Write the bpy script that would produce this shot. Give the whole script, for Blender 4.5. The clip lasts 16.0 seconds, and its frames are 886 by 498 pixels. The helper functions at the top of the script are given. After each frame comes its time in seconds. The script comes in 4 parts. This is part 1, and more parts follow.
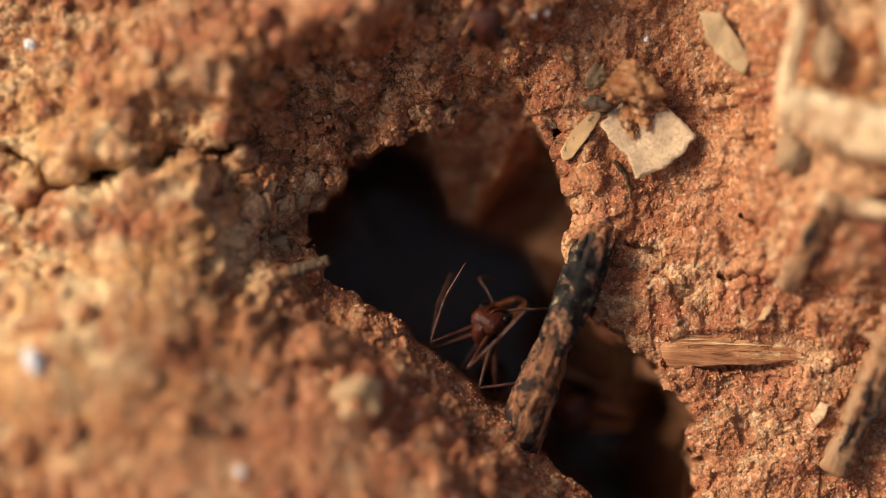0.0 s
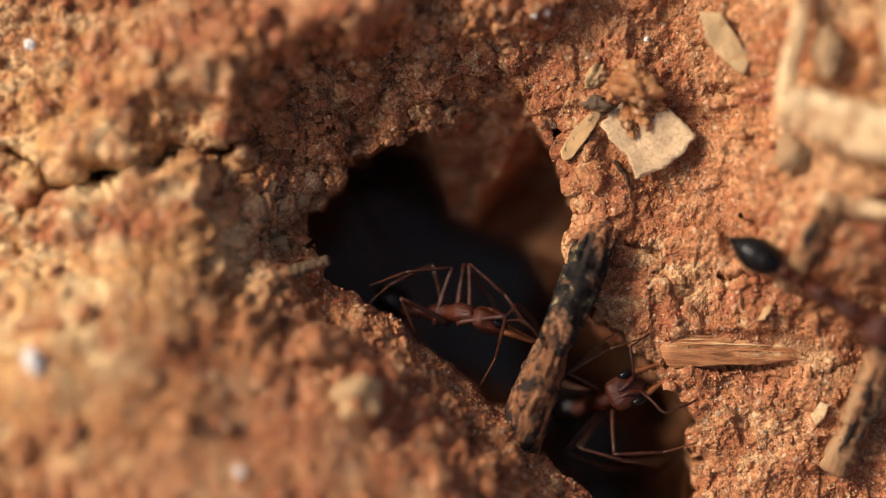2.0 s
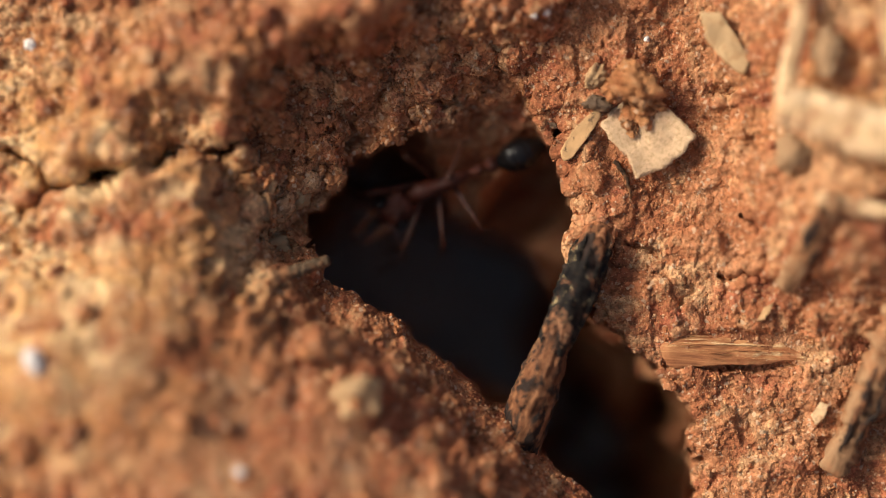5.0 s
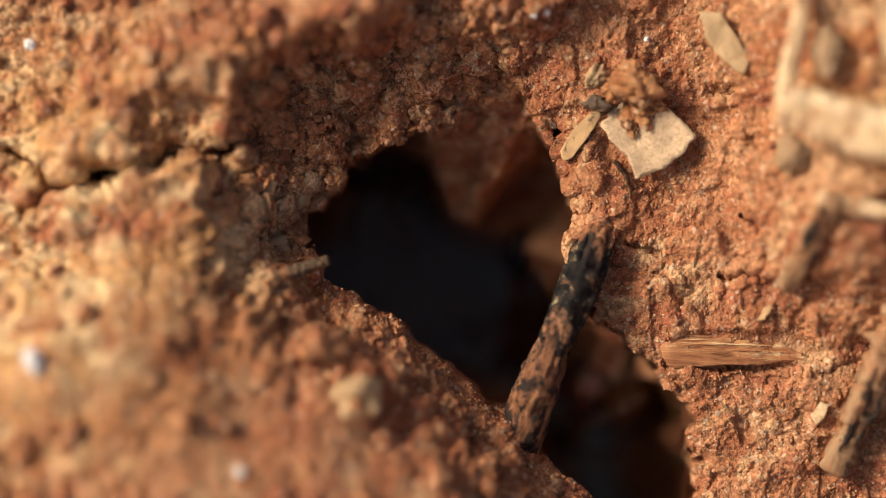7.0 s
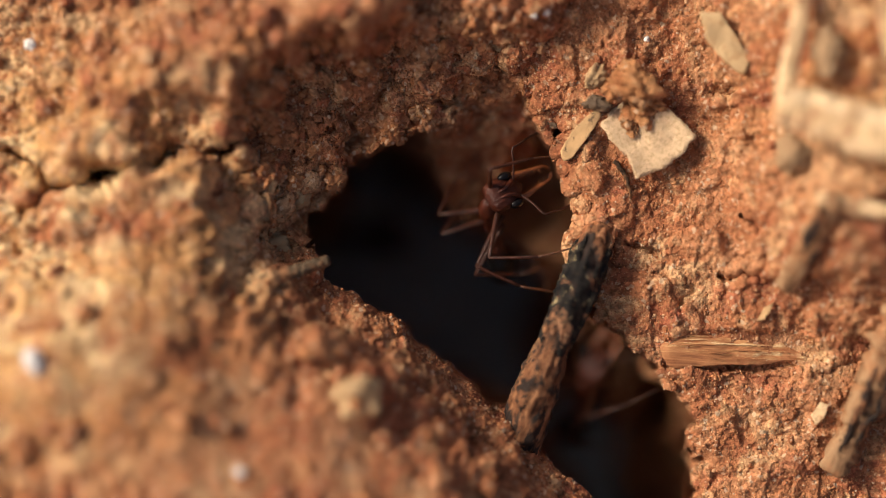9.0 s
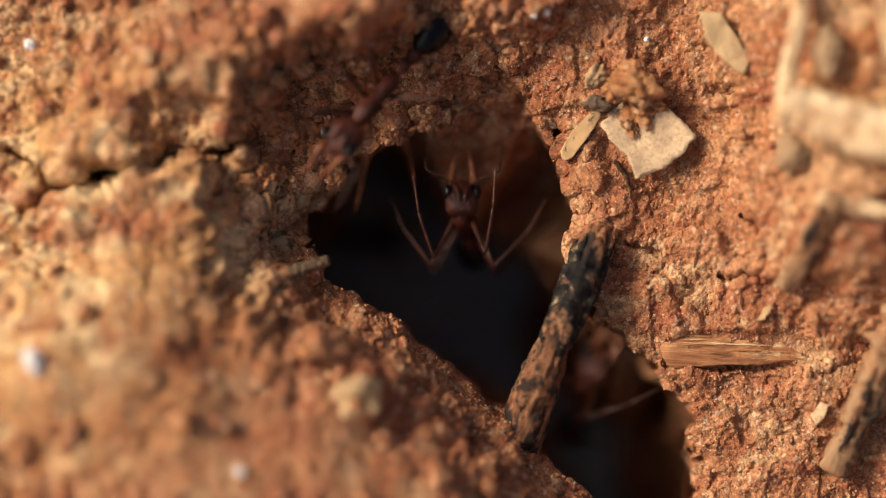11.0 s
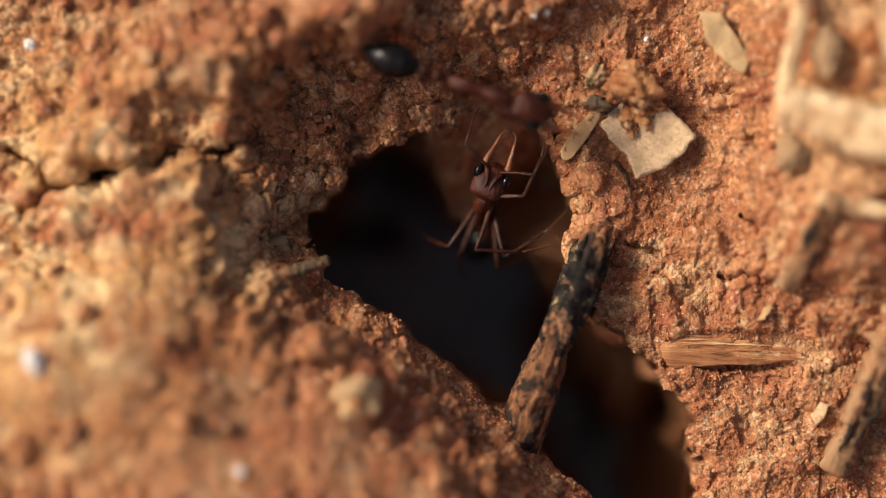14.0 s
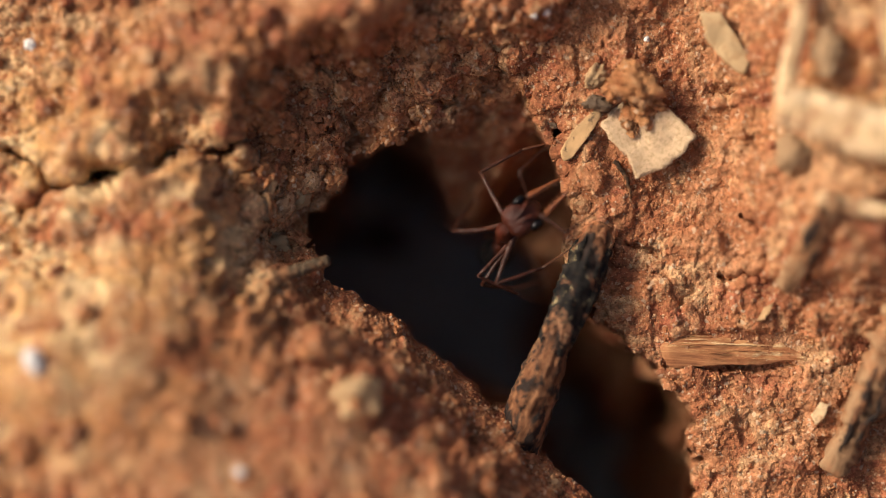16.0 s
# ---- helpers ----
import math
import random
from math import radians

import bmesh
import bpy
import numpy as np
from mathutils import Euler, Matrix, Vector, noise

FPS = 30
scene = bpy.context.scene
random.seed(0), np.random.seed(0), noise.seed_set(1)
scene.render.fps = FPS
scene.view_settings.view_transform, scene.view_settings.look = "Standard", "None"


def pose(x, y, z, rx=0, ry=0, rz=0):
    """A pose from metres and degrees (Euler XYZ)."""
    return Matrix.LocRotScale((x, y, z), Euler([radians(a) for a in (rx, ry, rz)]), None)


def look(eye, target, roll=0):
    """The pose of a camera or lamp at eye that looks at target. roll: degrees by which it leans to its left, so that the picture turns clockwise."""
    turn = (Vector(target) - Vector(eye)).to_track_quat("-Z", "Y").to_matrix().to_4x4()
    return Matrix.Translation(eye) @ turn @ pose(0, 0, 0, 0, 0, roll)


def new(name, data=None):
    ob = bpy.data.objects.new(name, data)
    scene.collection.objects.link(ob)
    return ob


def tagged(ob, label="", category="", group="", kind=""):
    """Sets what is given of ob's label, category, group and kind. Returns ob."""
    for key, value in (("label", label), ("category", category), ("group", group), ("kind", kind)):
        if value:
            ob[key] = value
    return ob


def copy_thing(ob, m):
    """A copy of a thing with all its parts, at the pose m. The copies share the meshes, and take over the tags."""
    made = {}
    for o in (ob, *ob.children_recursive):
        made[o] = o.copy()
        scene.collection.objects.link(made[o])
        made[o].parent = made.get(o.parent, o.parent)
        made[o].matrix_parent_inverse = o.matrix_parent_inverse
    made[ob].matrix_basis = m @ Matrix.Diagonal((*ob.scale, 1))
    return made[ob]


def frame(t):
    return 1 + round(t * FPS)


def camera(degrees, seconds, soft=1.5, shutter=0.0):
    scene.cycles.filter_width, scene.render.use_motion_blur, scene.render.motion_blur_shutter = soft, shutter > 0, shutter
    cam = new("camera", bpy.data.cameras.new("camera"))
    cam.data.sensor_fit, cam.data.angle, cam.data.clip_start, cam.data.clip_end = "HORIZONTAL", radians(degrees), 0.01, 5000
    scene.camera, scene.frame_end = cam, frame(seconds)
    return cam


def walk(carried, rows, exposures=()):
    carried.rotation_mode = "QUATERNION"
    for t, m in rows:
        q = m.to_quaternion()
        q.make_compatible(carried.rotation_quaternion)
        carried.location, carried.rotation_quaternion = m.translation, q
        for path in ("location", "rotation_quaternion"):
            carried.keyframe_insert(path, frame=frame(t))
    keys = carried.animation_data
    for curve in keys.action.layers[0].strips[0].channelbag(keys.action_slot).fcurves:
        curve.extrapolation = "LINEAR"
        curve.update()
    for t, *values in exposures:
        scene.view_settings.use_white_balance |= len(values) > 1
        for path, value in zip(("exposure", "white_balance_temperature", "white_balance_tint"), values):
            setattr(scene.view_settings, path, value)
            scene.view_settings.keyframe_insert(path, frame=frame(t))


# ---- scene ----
# ---- camera ----
# The bank's face is mapped in units of 1/16.5 mm, with the origin at the map's upper left corner.
DIST = 0.2142
UNIT = 0.001 / 16.505
RIGHT = Vector((1, 0, 0))
UP = Vector((0, math.cos(radians(30)), math.sin(radians(30))))
OUT = Vector((0, -math.sin(radians(30)), math.cos(radians(30))))
EYE = OUT * DIST
cam = camera(25.0, 16.0, soft=1.0, shutter=0.5)
cam.data.dof.use_dof = True
cam.data.dof.focus_distance = DIST + 0.0005
cam.data.dof.aperture_fstop = 3.5
walk(cam, [(0.0, look(EYE, (0, 0, 0))), (16.0, look(EYE, (0, 0, 0)))], exposures=[(0.0, 0.12, 6350, 10), (16.0, 0.12, 6350, 10)])


def bank(a, b, h):
    """World place from metres along the bank, up the bank and out of it."""
    return RIGHT * a + UP * b + OUT * h


def plan(x, y, h=0.0):
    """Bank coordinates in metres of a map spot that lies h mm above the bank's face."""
    k = UNIT * (1 - h * 0.001 / DIST)
    return (x - 784) * k, (441 - y) * k, h * 0.001


def spot(x, y, h=0.0):
    return bank(*plan(x, y, h))


FACE = Matrix((RIGHT, UP, OUT)).transposed().to_4x4()

# ---- light ----
SUN = (RIGHT * -0.79 + UP * 0.38 + OUT * 0.51).normalized()
world = bpy.data.worlds.new("sky")
scene.world = world
world.use_nodes = True
wn = world.node_tree.nodes
sky = wn.new("ShaderNodeTexSky")
sky.sky_type, sky.sun_disc = "NISHITA", False
sky.sun_elevation = math.asin(SUN.z)
sky.sun_rotation = math.atan2(SUN.x, SUN.y)
sky.air_density, sky.dust_density, sky.ozone_density = 0.7, 6.0, 0.2
wn["Background"].inputs["Strength"].default_value = 0.103
world.node_tree.links.new(sky.outputs[0], wn["Background"].inputs["Color"])
sun = new("sun", bpy.data.lights.new("sun", "SUN"))
sun.data.energy, sun.data.angle, sun.data.color = 3.8, radians(15), (1.0, 0.88, 0.73)
sun.matrix_basis = look(SUN * 2, (0, 0, 0))


# ---- materials ----
class Nodes:
    """Short hand for a node material."""

    def __init__(self, name, rough=0.9, spec=0.3):
        self.mat = bpy.data.materials.new(name)
        self.mat.use_nodes = True
        self.t = self.mat.node_tree
        self.b = self.t.nodes["Principled BSDF"]
        self.b.inputs["Roughness"].default_value = rough
        self.b.inputs["Specular IOR Level"].default_value = spec
        self.geo = self.t.nodes.new("ShaderNodeTexCoord").outputs["Object"]

    def set(self, node, name, value):
        if hasattr(value, "is_output"):
            self.t.links.new(value, node.inputs[name])
        else:
            node.inputs[name].default_value = value

    def noise(self, size, detail=4.0, rough=0.6, warp=0.0, stretch=None):
        """Grain of that size in metres."""
        n = self.t.nodes.new("ShaderNodeTexNoise")
        src = self.geo
        if stretch:
            m = self.t.nodes.new("ShaderNodeMapping")
            m.inputs["Scale"].default_value = stretch
            self.t.links.new(src, m.inputs[0])
            src = m.outputs[0]
        self.t.links.new(src, n.inputs["Vector"])
        n.inputs["Scale"].default_value = 1 / size
        n.inputs["Detail"].default_value = detail
        n.inputs["Roughness"].default_value = rough
        n.inputs["Distortion"].default_value = warp
        return n.outputs["Fac"]

    def cells(self, size, out="Distance", feature="F1"):
        n = self.t.nodes.new("ShaderNodeTexVoronoi")
        n.feature = feature
        self.t.links.new(self.geo, n.inputs["Vector"])
        n.inputs["Scale"].default_value = 1 / size
        return n.outputs[out]

    def ramp(self, fac, stops):
        r = self.t.nodes.new("ShaderNodeValToRGB")
        e = r.color_ramp.elements
        while len(e) < len(stops):
            e.new(0.5)
        for el, (p, c) in zip(e, stops):
            el.position, el.color = p, (*c, 1) if len(c) == 3 else c
        self.t.links.new(fac, r.inputs[0])
        return r.outputs[0]

    def gray(self, fac, lo, hi, a=0.0, b=1.0):
        n = self.t.nodes.new("ShaderNodeMapRange")
        for i, v in enumerate((lo, hi, a, b)):
            n.inputs[i + 1].default_value = v
        self.t.links.new(fac, n.inputs[0])
        return n.outputs[0]

    def mix(self, fac, a, b, mode="MIX"):
        n = self.t.nodes.new("ShaderNodeMix")
        n.data_type, n.blend_type = "RGBA", mode
        for i, v in ((0, fac), (6, a), (7, b)):
            if hasattr(v, "is_output"):
                self.t.links.new(v, n.inputs[i])
            else:
                n.inputs[i].default_value = v if i == 0 else (*v, 1)
        return n.outputs[2]

    def split(self, color, k=0):
        n = self.t.nodes.new("ShaderNodeSeparateColor")
        self.t.links.new(color, n.inputs[0])
        return n.outputs[k]

    def random(self):
        return self.t.nodes.new("ShaderNodeObjectInfo").outputs["Random"]

    def island(self):
        return self.t.nodes.new("ShaderNodeNewGeometry").outputs["Random Per Island"]

    def bump(self, height, strength, dist):
        n = self.t.nodes.new("ShaderNodeBump")
        n.inputs["Strength"].default_value, n.inputs["Distance"].default_value = strength, dist
        self.t.links.new(height, n.inputs["Height"])
        self.t.links.new(n.outputs[0], self.b.inputs["Normal"])

    def color(self, c):
        self.set(self.b, "Base Color", c if hasattr(c, "is_output") else (*c, 1))
        return self

    def rough(self, v):
        self.set(self.b, "Roughness", v)
        return self


def soil_material(name, pale=0.0, dusty=False):
    m = Nodes(name, 0.85, 0.2)
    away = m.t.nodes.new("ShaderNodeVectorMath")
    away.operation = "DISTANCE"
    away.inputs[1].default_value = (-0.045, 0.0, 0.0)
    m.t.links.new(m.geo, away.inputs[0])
    soft = m.noise(0.009, 6, 0.68, 0.5)
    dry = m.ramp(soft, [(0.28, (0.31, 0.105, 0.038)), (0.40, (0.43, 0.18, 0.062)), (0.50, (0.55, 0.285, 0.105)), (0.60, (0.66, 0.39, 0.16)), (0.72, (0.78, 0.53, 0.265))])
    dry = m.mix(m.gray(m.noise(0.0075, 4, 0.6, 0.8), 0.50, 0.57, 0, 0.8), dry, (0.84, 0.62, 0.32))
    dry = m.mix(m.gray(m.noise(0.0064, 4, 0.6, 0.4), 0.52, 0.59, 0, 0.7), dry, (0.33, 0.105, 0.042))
    raw_or_shade = m.ramp(soft, [(0.28, (0.25, 0.076, 0.038)), (0.42, (0.335, 0.118, 0.051)), (0.53, (0.41, 0.162, 0.069)), (0.63, (0.50, 0.235, 0.11)), (0.74, (0.62, 0.355, 0.185))])
    # Golden left bank, redder soil elsewhere; radius also paints crater-wall shade into colour.
    hue = m.mix(m.gray(away.outputs["Value"], 0.017, 0.034, 0, 1), dry, raw_or_shade)
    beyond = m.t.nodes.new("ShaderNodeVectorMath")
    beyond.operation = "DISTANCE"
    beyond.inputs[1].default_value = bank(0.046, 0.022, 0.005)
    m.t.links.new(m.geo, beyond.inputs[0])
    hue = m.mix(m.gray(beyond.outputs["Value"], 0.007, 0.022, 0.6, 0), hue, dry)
    hue = m.mix(0.5, dry, raw_or_shade) if dusty else hue
    red = m.mix(m.gray(m.noise(0.0055, 5, 0.65, 0.6), 0.52, 0.66, 0, 0.6), hue, (0.34, 0.095, 0.05))
    red = m.mix(m.gray(m.noise(0.0021, 4, 0.65), 0.58, 0.70, 0, 0.6), red, (0.58, 0.36, 0.18))
    red = m.mix(m.gray(m.noise(0.0042, 6, 0.7, 0.8), 0.53, 0.63, 0, 0.6), red, (0.68, 0.43, 0.21))
    red = m.mix(m.gray(m.noise(0.0034, 6, 0.7, 0.5), 0.56, 0.66, 0, 0.65), red, (0.20, 0.075, 0.036))
    grain = m.cells(0.00042, "Color")
    tone = m.gray(m.split(grain, 0), 0, 1, 0.64, 1.32)
    comb = m.t.nodes.new("ShaderNodeCombineColor")
    for i in range(3):
        m.t.links.new(tone, comb.inputs[i])
    grained = m.mix(1.0, red, comb.outputs[0], "MULTIPLY")
    quartz = m.mix(m.gray(m.split(grain, 1), 0.94, 0.97, 0, 0.5), grained, (0.72, 0.55, 0.36))
    dark = m.mix(m.gray(m.split(grain, 2), 0.95, 0.98, 0, 0.35), quartz, (0.1, 0.045, 0.025))
    stain = m.mix(m.gray(m.noise(0.0016, 5, 0.7), 0.57, 0.72, 0, 0.45), dark, (0.2, 0.09, 0.04))
    out = m.mix(pale, stain, (0.7, 0.5, 0.3))
    m.color(out)
    m.rough(m.gray(m.split(grain, 1), 0.0, 1.0, 0.98, 0.75))
    fine = m.mix(0.45, m.noise(0.0005, 6, 0.75), m.cells(0.00028))
    m.bump(fine, 1.0, 0.00032)
    return m.mat


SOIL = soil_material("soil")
TANSOIL = soil_material("tan_soil", 0.0, True)
# Pale grey instead of soil colour lifts the hollow's black, as lens veil would.
VEILGREY = Nodes("grey_clay", 0.95, 0.1)
VEILGREY.color(VEILGREY.ramp(VEILGREY.noise(0.012, 5, 0.65), [(0.35, (0.42, 0.45, 0.43)), (0.65, (0.58, 0.63, 0.60))]))
VEILGREY = VEILGREY.mat


def bark_material():
    """Charred bark of a twig that lies along x, with pale flecks."""
    m = Nodes("charred_bark", 0.85, 0.2)
    char = m.ramp(m.noise(0.0017, 8, 0.78), [(0.40, (0.006, 0.005, 0.005)), (0.56, (0.022, 0.018, 0.015)), (0.61, (0.10, 0.075, 0.04)), (0.66, (0.44, 0.34, 0.18))])
    char = m.mix(m.gray(m.noise(0.00055, 3, 0.6), 0.64, 0.68, 0, 0.85), char, (0.52, 0.40, 0.20))
    scuff = m.mix(m.gray(m.noise(0.0032, 7, 0.72, 0.5), 0.57, 0.60, 0, 0.85), char, (0.34, 0.16, 0.08))
    m.color(scuff)
    m.bump(m.noise(0.0009, 6, 0.75), 1.0, 0.0004)
    return m.mat


def peeled_material():
    """Brown fibrous wood along x with scraps of black bark left on it."""
    m = Nodes("peeled_wood", 0.8, 0.25)
    fibre = m.noise(0.0010, 5, 0.7, 0.3, (0.12, 1, 1))
    wood = m.ramp(fibre, [(0.34, (0.035, 0.018, 0.010)), (0.5, (0.18, 0.072, 0.030)), (0.66, (0.40, 0.19, 0.085))])
    m.color(m.mix(m.gray(m.noise(0.0026, 7, 0.72, 0.4, (0.55, 1, 1)), 0.465, 0.51, 0, 0.93), wood, (0.016, 0.012, 0.010)))
    m.bump(m.mix(0.4, fibre, m.noise(0.0008, 5, 0.75)), 1.0, 0.0004)
    return m.mat


def stalk_material(name, dark, mid, light, rough=0.7):
    """Dry fibrous plant matter that lies along x."""
    m = Nodes(name, rough, 0.12)
    fibre = m.noise(0.0013, 5, 0.65, 0.4, (0.07, 1, 1))
    base = m.ramp(fibre, [(0.3, dark), (0.5, mid), (0.7, light)])
    dirt = m.mix(m.gray(m.noise(0.0024, 6, 0.72), 0.49, 0.62, 0, 0.75), base, (0.38, 0.165, 0.07))
    m.color(m.mix(m.gray(m.noise(0.0013, 5, 0.7), 0.60, 0.68, 0, 0.6), dirt, (0.06, 0.035, 0.02)))
    m.bump(m.mix(0.5, fibre, m.noise(0.0008, 5, 0.75)), 1.0, 0.0005)
    return m.mat


def sliver_material():
    """Orange decayed wood along x with fine pale fibres."""
    m = Nodes("wood_sliver", 0.75, 0.2)
    fibre = m.noise(0.0007, 4, 0.65, 0.2, (0.045, 1, 1))
    base = m.ramp(fibre, [(0.36, (0.26, 0.10, 0.042)), (0.48, (0.44, 0.19, 0.078)), (0.56, (0.56, 0.29, 0.12)), (0.64, (0.80, 0.57, 0.30))])
    m.color(m.mix(m.gray(m.noise(0.0035, 6, 0.7), 0.50, 0.62, 0, 0.85), base, (0.40, 0.155, 0.064)))
    m.bump(m.mix(0.5, fibre, m.noise(0.0005, 5, 0.75)), 0.8, 0.0003)
    return m.mat


def speckle_material(name, base, spot, size=0.0006, rough=0.8, spec=0.3, cut=(0.55, 0.66)):
    m = Nodes(name, rough, spec)
    tone = m.ramp(m.noise(size * 5, 5, 0.7), [(0.3, tuple(v * 0.72 for v in base)), (0.65, base)])
    m.color(m.mix(m.gray(m.noise(size, 4, 0.7), cut[0], cut[1], 0, 0.8), tone, spot))
    m.bump(m.noise(size * 1.2, 6, 0.75), 0.9, 0.00025)
    return m.mat


def grains_material():
    m = Nodes("sand_grain", 0.85, 0.2)
    c = m.ramp(m.island(), [(0.0, (0.20, 0.08, 0.038)), (0.35, (0.38, 0.15, 0.062)), (0.65, (0.47, 0.22, 0.09)), (0.9, (0.54, 0.32, 0.17)), (0.98, (0.56, 0.41, 0.27))])
    m.color(m.mix(m.gray(m.noise(0.0004, 3, 0.6), 0.4, 0.7, 0, 0.4), c, (0.4, 0.15, 0.05)))
    return m.mat


def clod_material():
    m = Nodes("soil_clod", 0.88, 0.3)
    c = m.ramp(m.random(), [(0.0, (0.32, 0.115, 0.048)), (0.3, (0.42, 0.17, 0.068)), (0.6, (0.50, 0.23, 0.09)), (0.85, (0.36, 0.11, 0.055)), (1.0, (0.56, 0.33, 0.16))])
    n = m.mix(m.gray(m.noise(0.0012, 5, 0.7), 0.4, 0.65, 0, 0.7), c, (0.36, 0.14, 0.05))
    q = m.cells(0.0004, "Color")
    m.color(m.mix(m.gray(m.split(q, 1), 0.88, 0.93, 0, 0.6), n, (0.7, 0.5, 0.32)))
    m.bump(m.mix(0.5, m.noise(0.0006, 4, 0.7), m.cells(0.0004)), 0.9, 0.00025)
    return m.mat


def cuticle_material(name, dark, light, rough, spec=0.5, coat=0.0, relief=0.8):
    m = Nodes(name, rough, spec)
    m.color(m.ramp(m.noise(0.0015, 4, 0.6), [(0.35, dark), (0.65, light)]))
    m.b.inputs["Coat Weight"].default_value = coat
    m.b.inputs["Coat Roughness"].default_value = 0.12
    m.bump(m.noise(0.00030, 4, 0.65, 0.5, (0.3, 1, 1)), relief, 0.0002)
    return m.mat


GRAIN, CLOD, BARK, PEELED = grains_material(), clod_material(), bark_material(), peeled_material()
LEAF = speckle_material("dead_leaf", (0.80, 0.56, 0.33), (0.52, 0.33, 0.17), 0.0004, 0.8, 0.15, (0.50, 0.60))
CHIP = speckle_material("bark_chip", (0.66, 0.40, 0.18), (0.07, 0.045, 0.03), 0.0010, 0.7, 0.3, (0.6, 0.64))
TAN = speckle_material("husk", (0.60, 0.40, 0.20), (0.46, 0.27, 0.12), 0.0012, 0.7)
SLATE = speckle_material("grey_stone", (0.15, 0.095, 0.055), (0.34, 0.20, 0.10), 0.0012, 0.6)
BROWNSTONE = speckle_material("brown_stone", (0.40, 0.25, 0.13), (0.24, 0.14, 0.07), 0.0014, 0.85)
QUARTZ = speckle_material("quartz", (0.92, 0.87, 0.79), (0.84, 0.74, 0.62), 0.0008, 0.25, 0.5)
PALE = speckle_material("pale_clay", (0.56, 0.36, 0.18), (0.50, 0.26, 0.11), 0.0008, 0.9)
STRAW = stalk_material("straw", (0.64, 0.42, 0.21), (0.79, 0.55, 0.30), (0.87, 0.66, 0.40))
WOOD = stalk_material("weathered_wood", (0.12, 0.062, 0.032), (0.29, 0.16, 0.08), (0.46, 0.29, 0.155))
SLIVER = sliver_material()
GREYWOOD = stalk_material("grey_wood", (0.04, 0.028, 0.017), (0.11, 0.075, 0.045), (0.20, 0.14, 0.085))
ROOT = stalk_material("dark_root", (0.02, 0.012, 0.008), (0.06, 0.035, 0.02), (0.14, 0.08, 0.05))
PALEFOOT = cuticle_material("foot_cuticle", (0.075, 0.025, 0.010), (0.15, 0.052, 0.019), 0.4)
RED = cuticle_material("red_cuticle", (0.034, 0.007, 0.003), (0.076, 0.016, 0.006), 0.38, 0.3, 0.0, 1.0)
LIMB = cuticle_material("leg_cuticle", (0.030, 0.0085, 0.0035), (0.066, 0.018, 0.0075), 0.4, 0.35)
AMBER = cuticle_material("amber_cuticle", (0.13, 0.036, 0.012), (0.27, 0.085, 0.026), 0.25)
BLACK = cuticle_material("black_cuticle", (0.006, 0.005, 0.005), (0.009, 0.008, 0.008), 0.09, 0.2, 0.0, 0.1)
EYE_BLACK = cuticle_material("eye_black", (0.004, 0.003, 0.003), (0.008, 0.006, 0.006), 0.15, 0.18, 0.05, 0.0)


# ---- shaping helpers ----
def lattice(ix, iy, iz, seed):
    with np.errstate(over="ignore"):
        n = ix.astype(np.uint32) * np.uint32(374761393) + iy.astype(np.uint32) * np.uint32(668265263)
        n = n + iz.astype(np.uint32) * np.uint32(2147483647) + np.uint32(seed * 362437 + 12345)
        n = (n ^ (n >> np.uint32(13))) * np.uint32(1274126177)
        n = (n ^ (n >> np.uint32(16))) * np.uint32(2246822519)
        n = n ^ (n >> np.uint32(15))
    return n.astype(np.float64) / 4294967296.0


def grain(p, seed=0):
    """Smooth value noise in 0..1 at the points p (n, 3)."""
    i = np.floor(p).astype(np.int64)
    f = p - i
    f = f * f * f * (f * (f * 6 - 15) + 10)
    out = 0
    for dx in (0, 1):
        wx = f[:, 0] if dx else 1 - f[:, 0]
        for dy in (0, 1):
            wy = f[:, 1] if dy else 1 - f[:, 1]
            for dz in (0, 1):
                wz = f[:, 2] if dz else 1 - f[:, 2]
                out = out + wx * wy * wz * lattice(i[:, 0] + dx, i[:, 1] + dy, i[:, 2] + dz, seed)
    return out


def fractal(p, octaves, seed=0, gain=0.5):
    out, amp = 0, 1.0
    for k in range(octaves):
        out = out + amp * (grain(p * 2 ** k + 17.3 * k, seed + k) - 0.5)
        amp *= gain
    return out


def crumbs(p, seed=0):
    """Rounded lumps: 1 at a lump's middle, 0 at its border."""
    i = np.floor(p).astype(np.int64)
    best = np.full(len(p), 9.0)
    for dx in (-1, 0, 1):
        for dy in (-1, 0, 1):
            for dz in (-1, 0, 1):
                c = i + (dx, dy, dz)
                q = np.stack([lattice(c[:, 0], c[:, 1], c[:, 2], seed + s) for s in (1, 2, 3)], 1)
                best = np.minimum(best, ((c + q - p) ** 2).sum(1))
    return np.sqrt(np.clip(1 - best / 0.75, 0, 1))


def ease(lo, hi, v):
    t = np.clip((v - lo) / (hi - lo), 0, 1)
    return t * t * (3 - 2 * t)


def to_line(a, b, line):
    """Distance in mm from the points to a broken line of mm points."""
    best = np.full(a.shape, 1e9)
    for (x0, y0), (x1, y1) in zip(line, line[1:]):
        dx, dy = x1 - x0, y1 - y0
        t = np.clip(((a - x0) * dx + (b - y0) * dy) / (dx * dx + dy * dy), 0, 1)
        best = np.minimum(best, np.hypot(a - x0 - t * dx, b - y0 - t * dy))
    return best


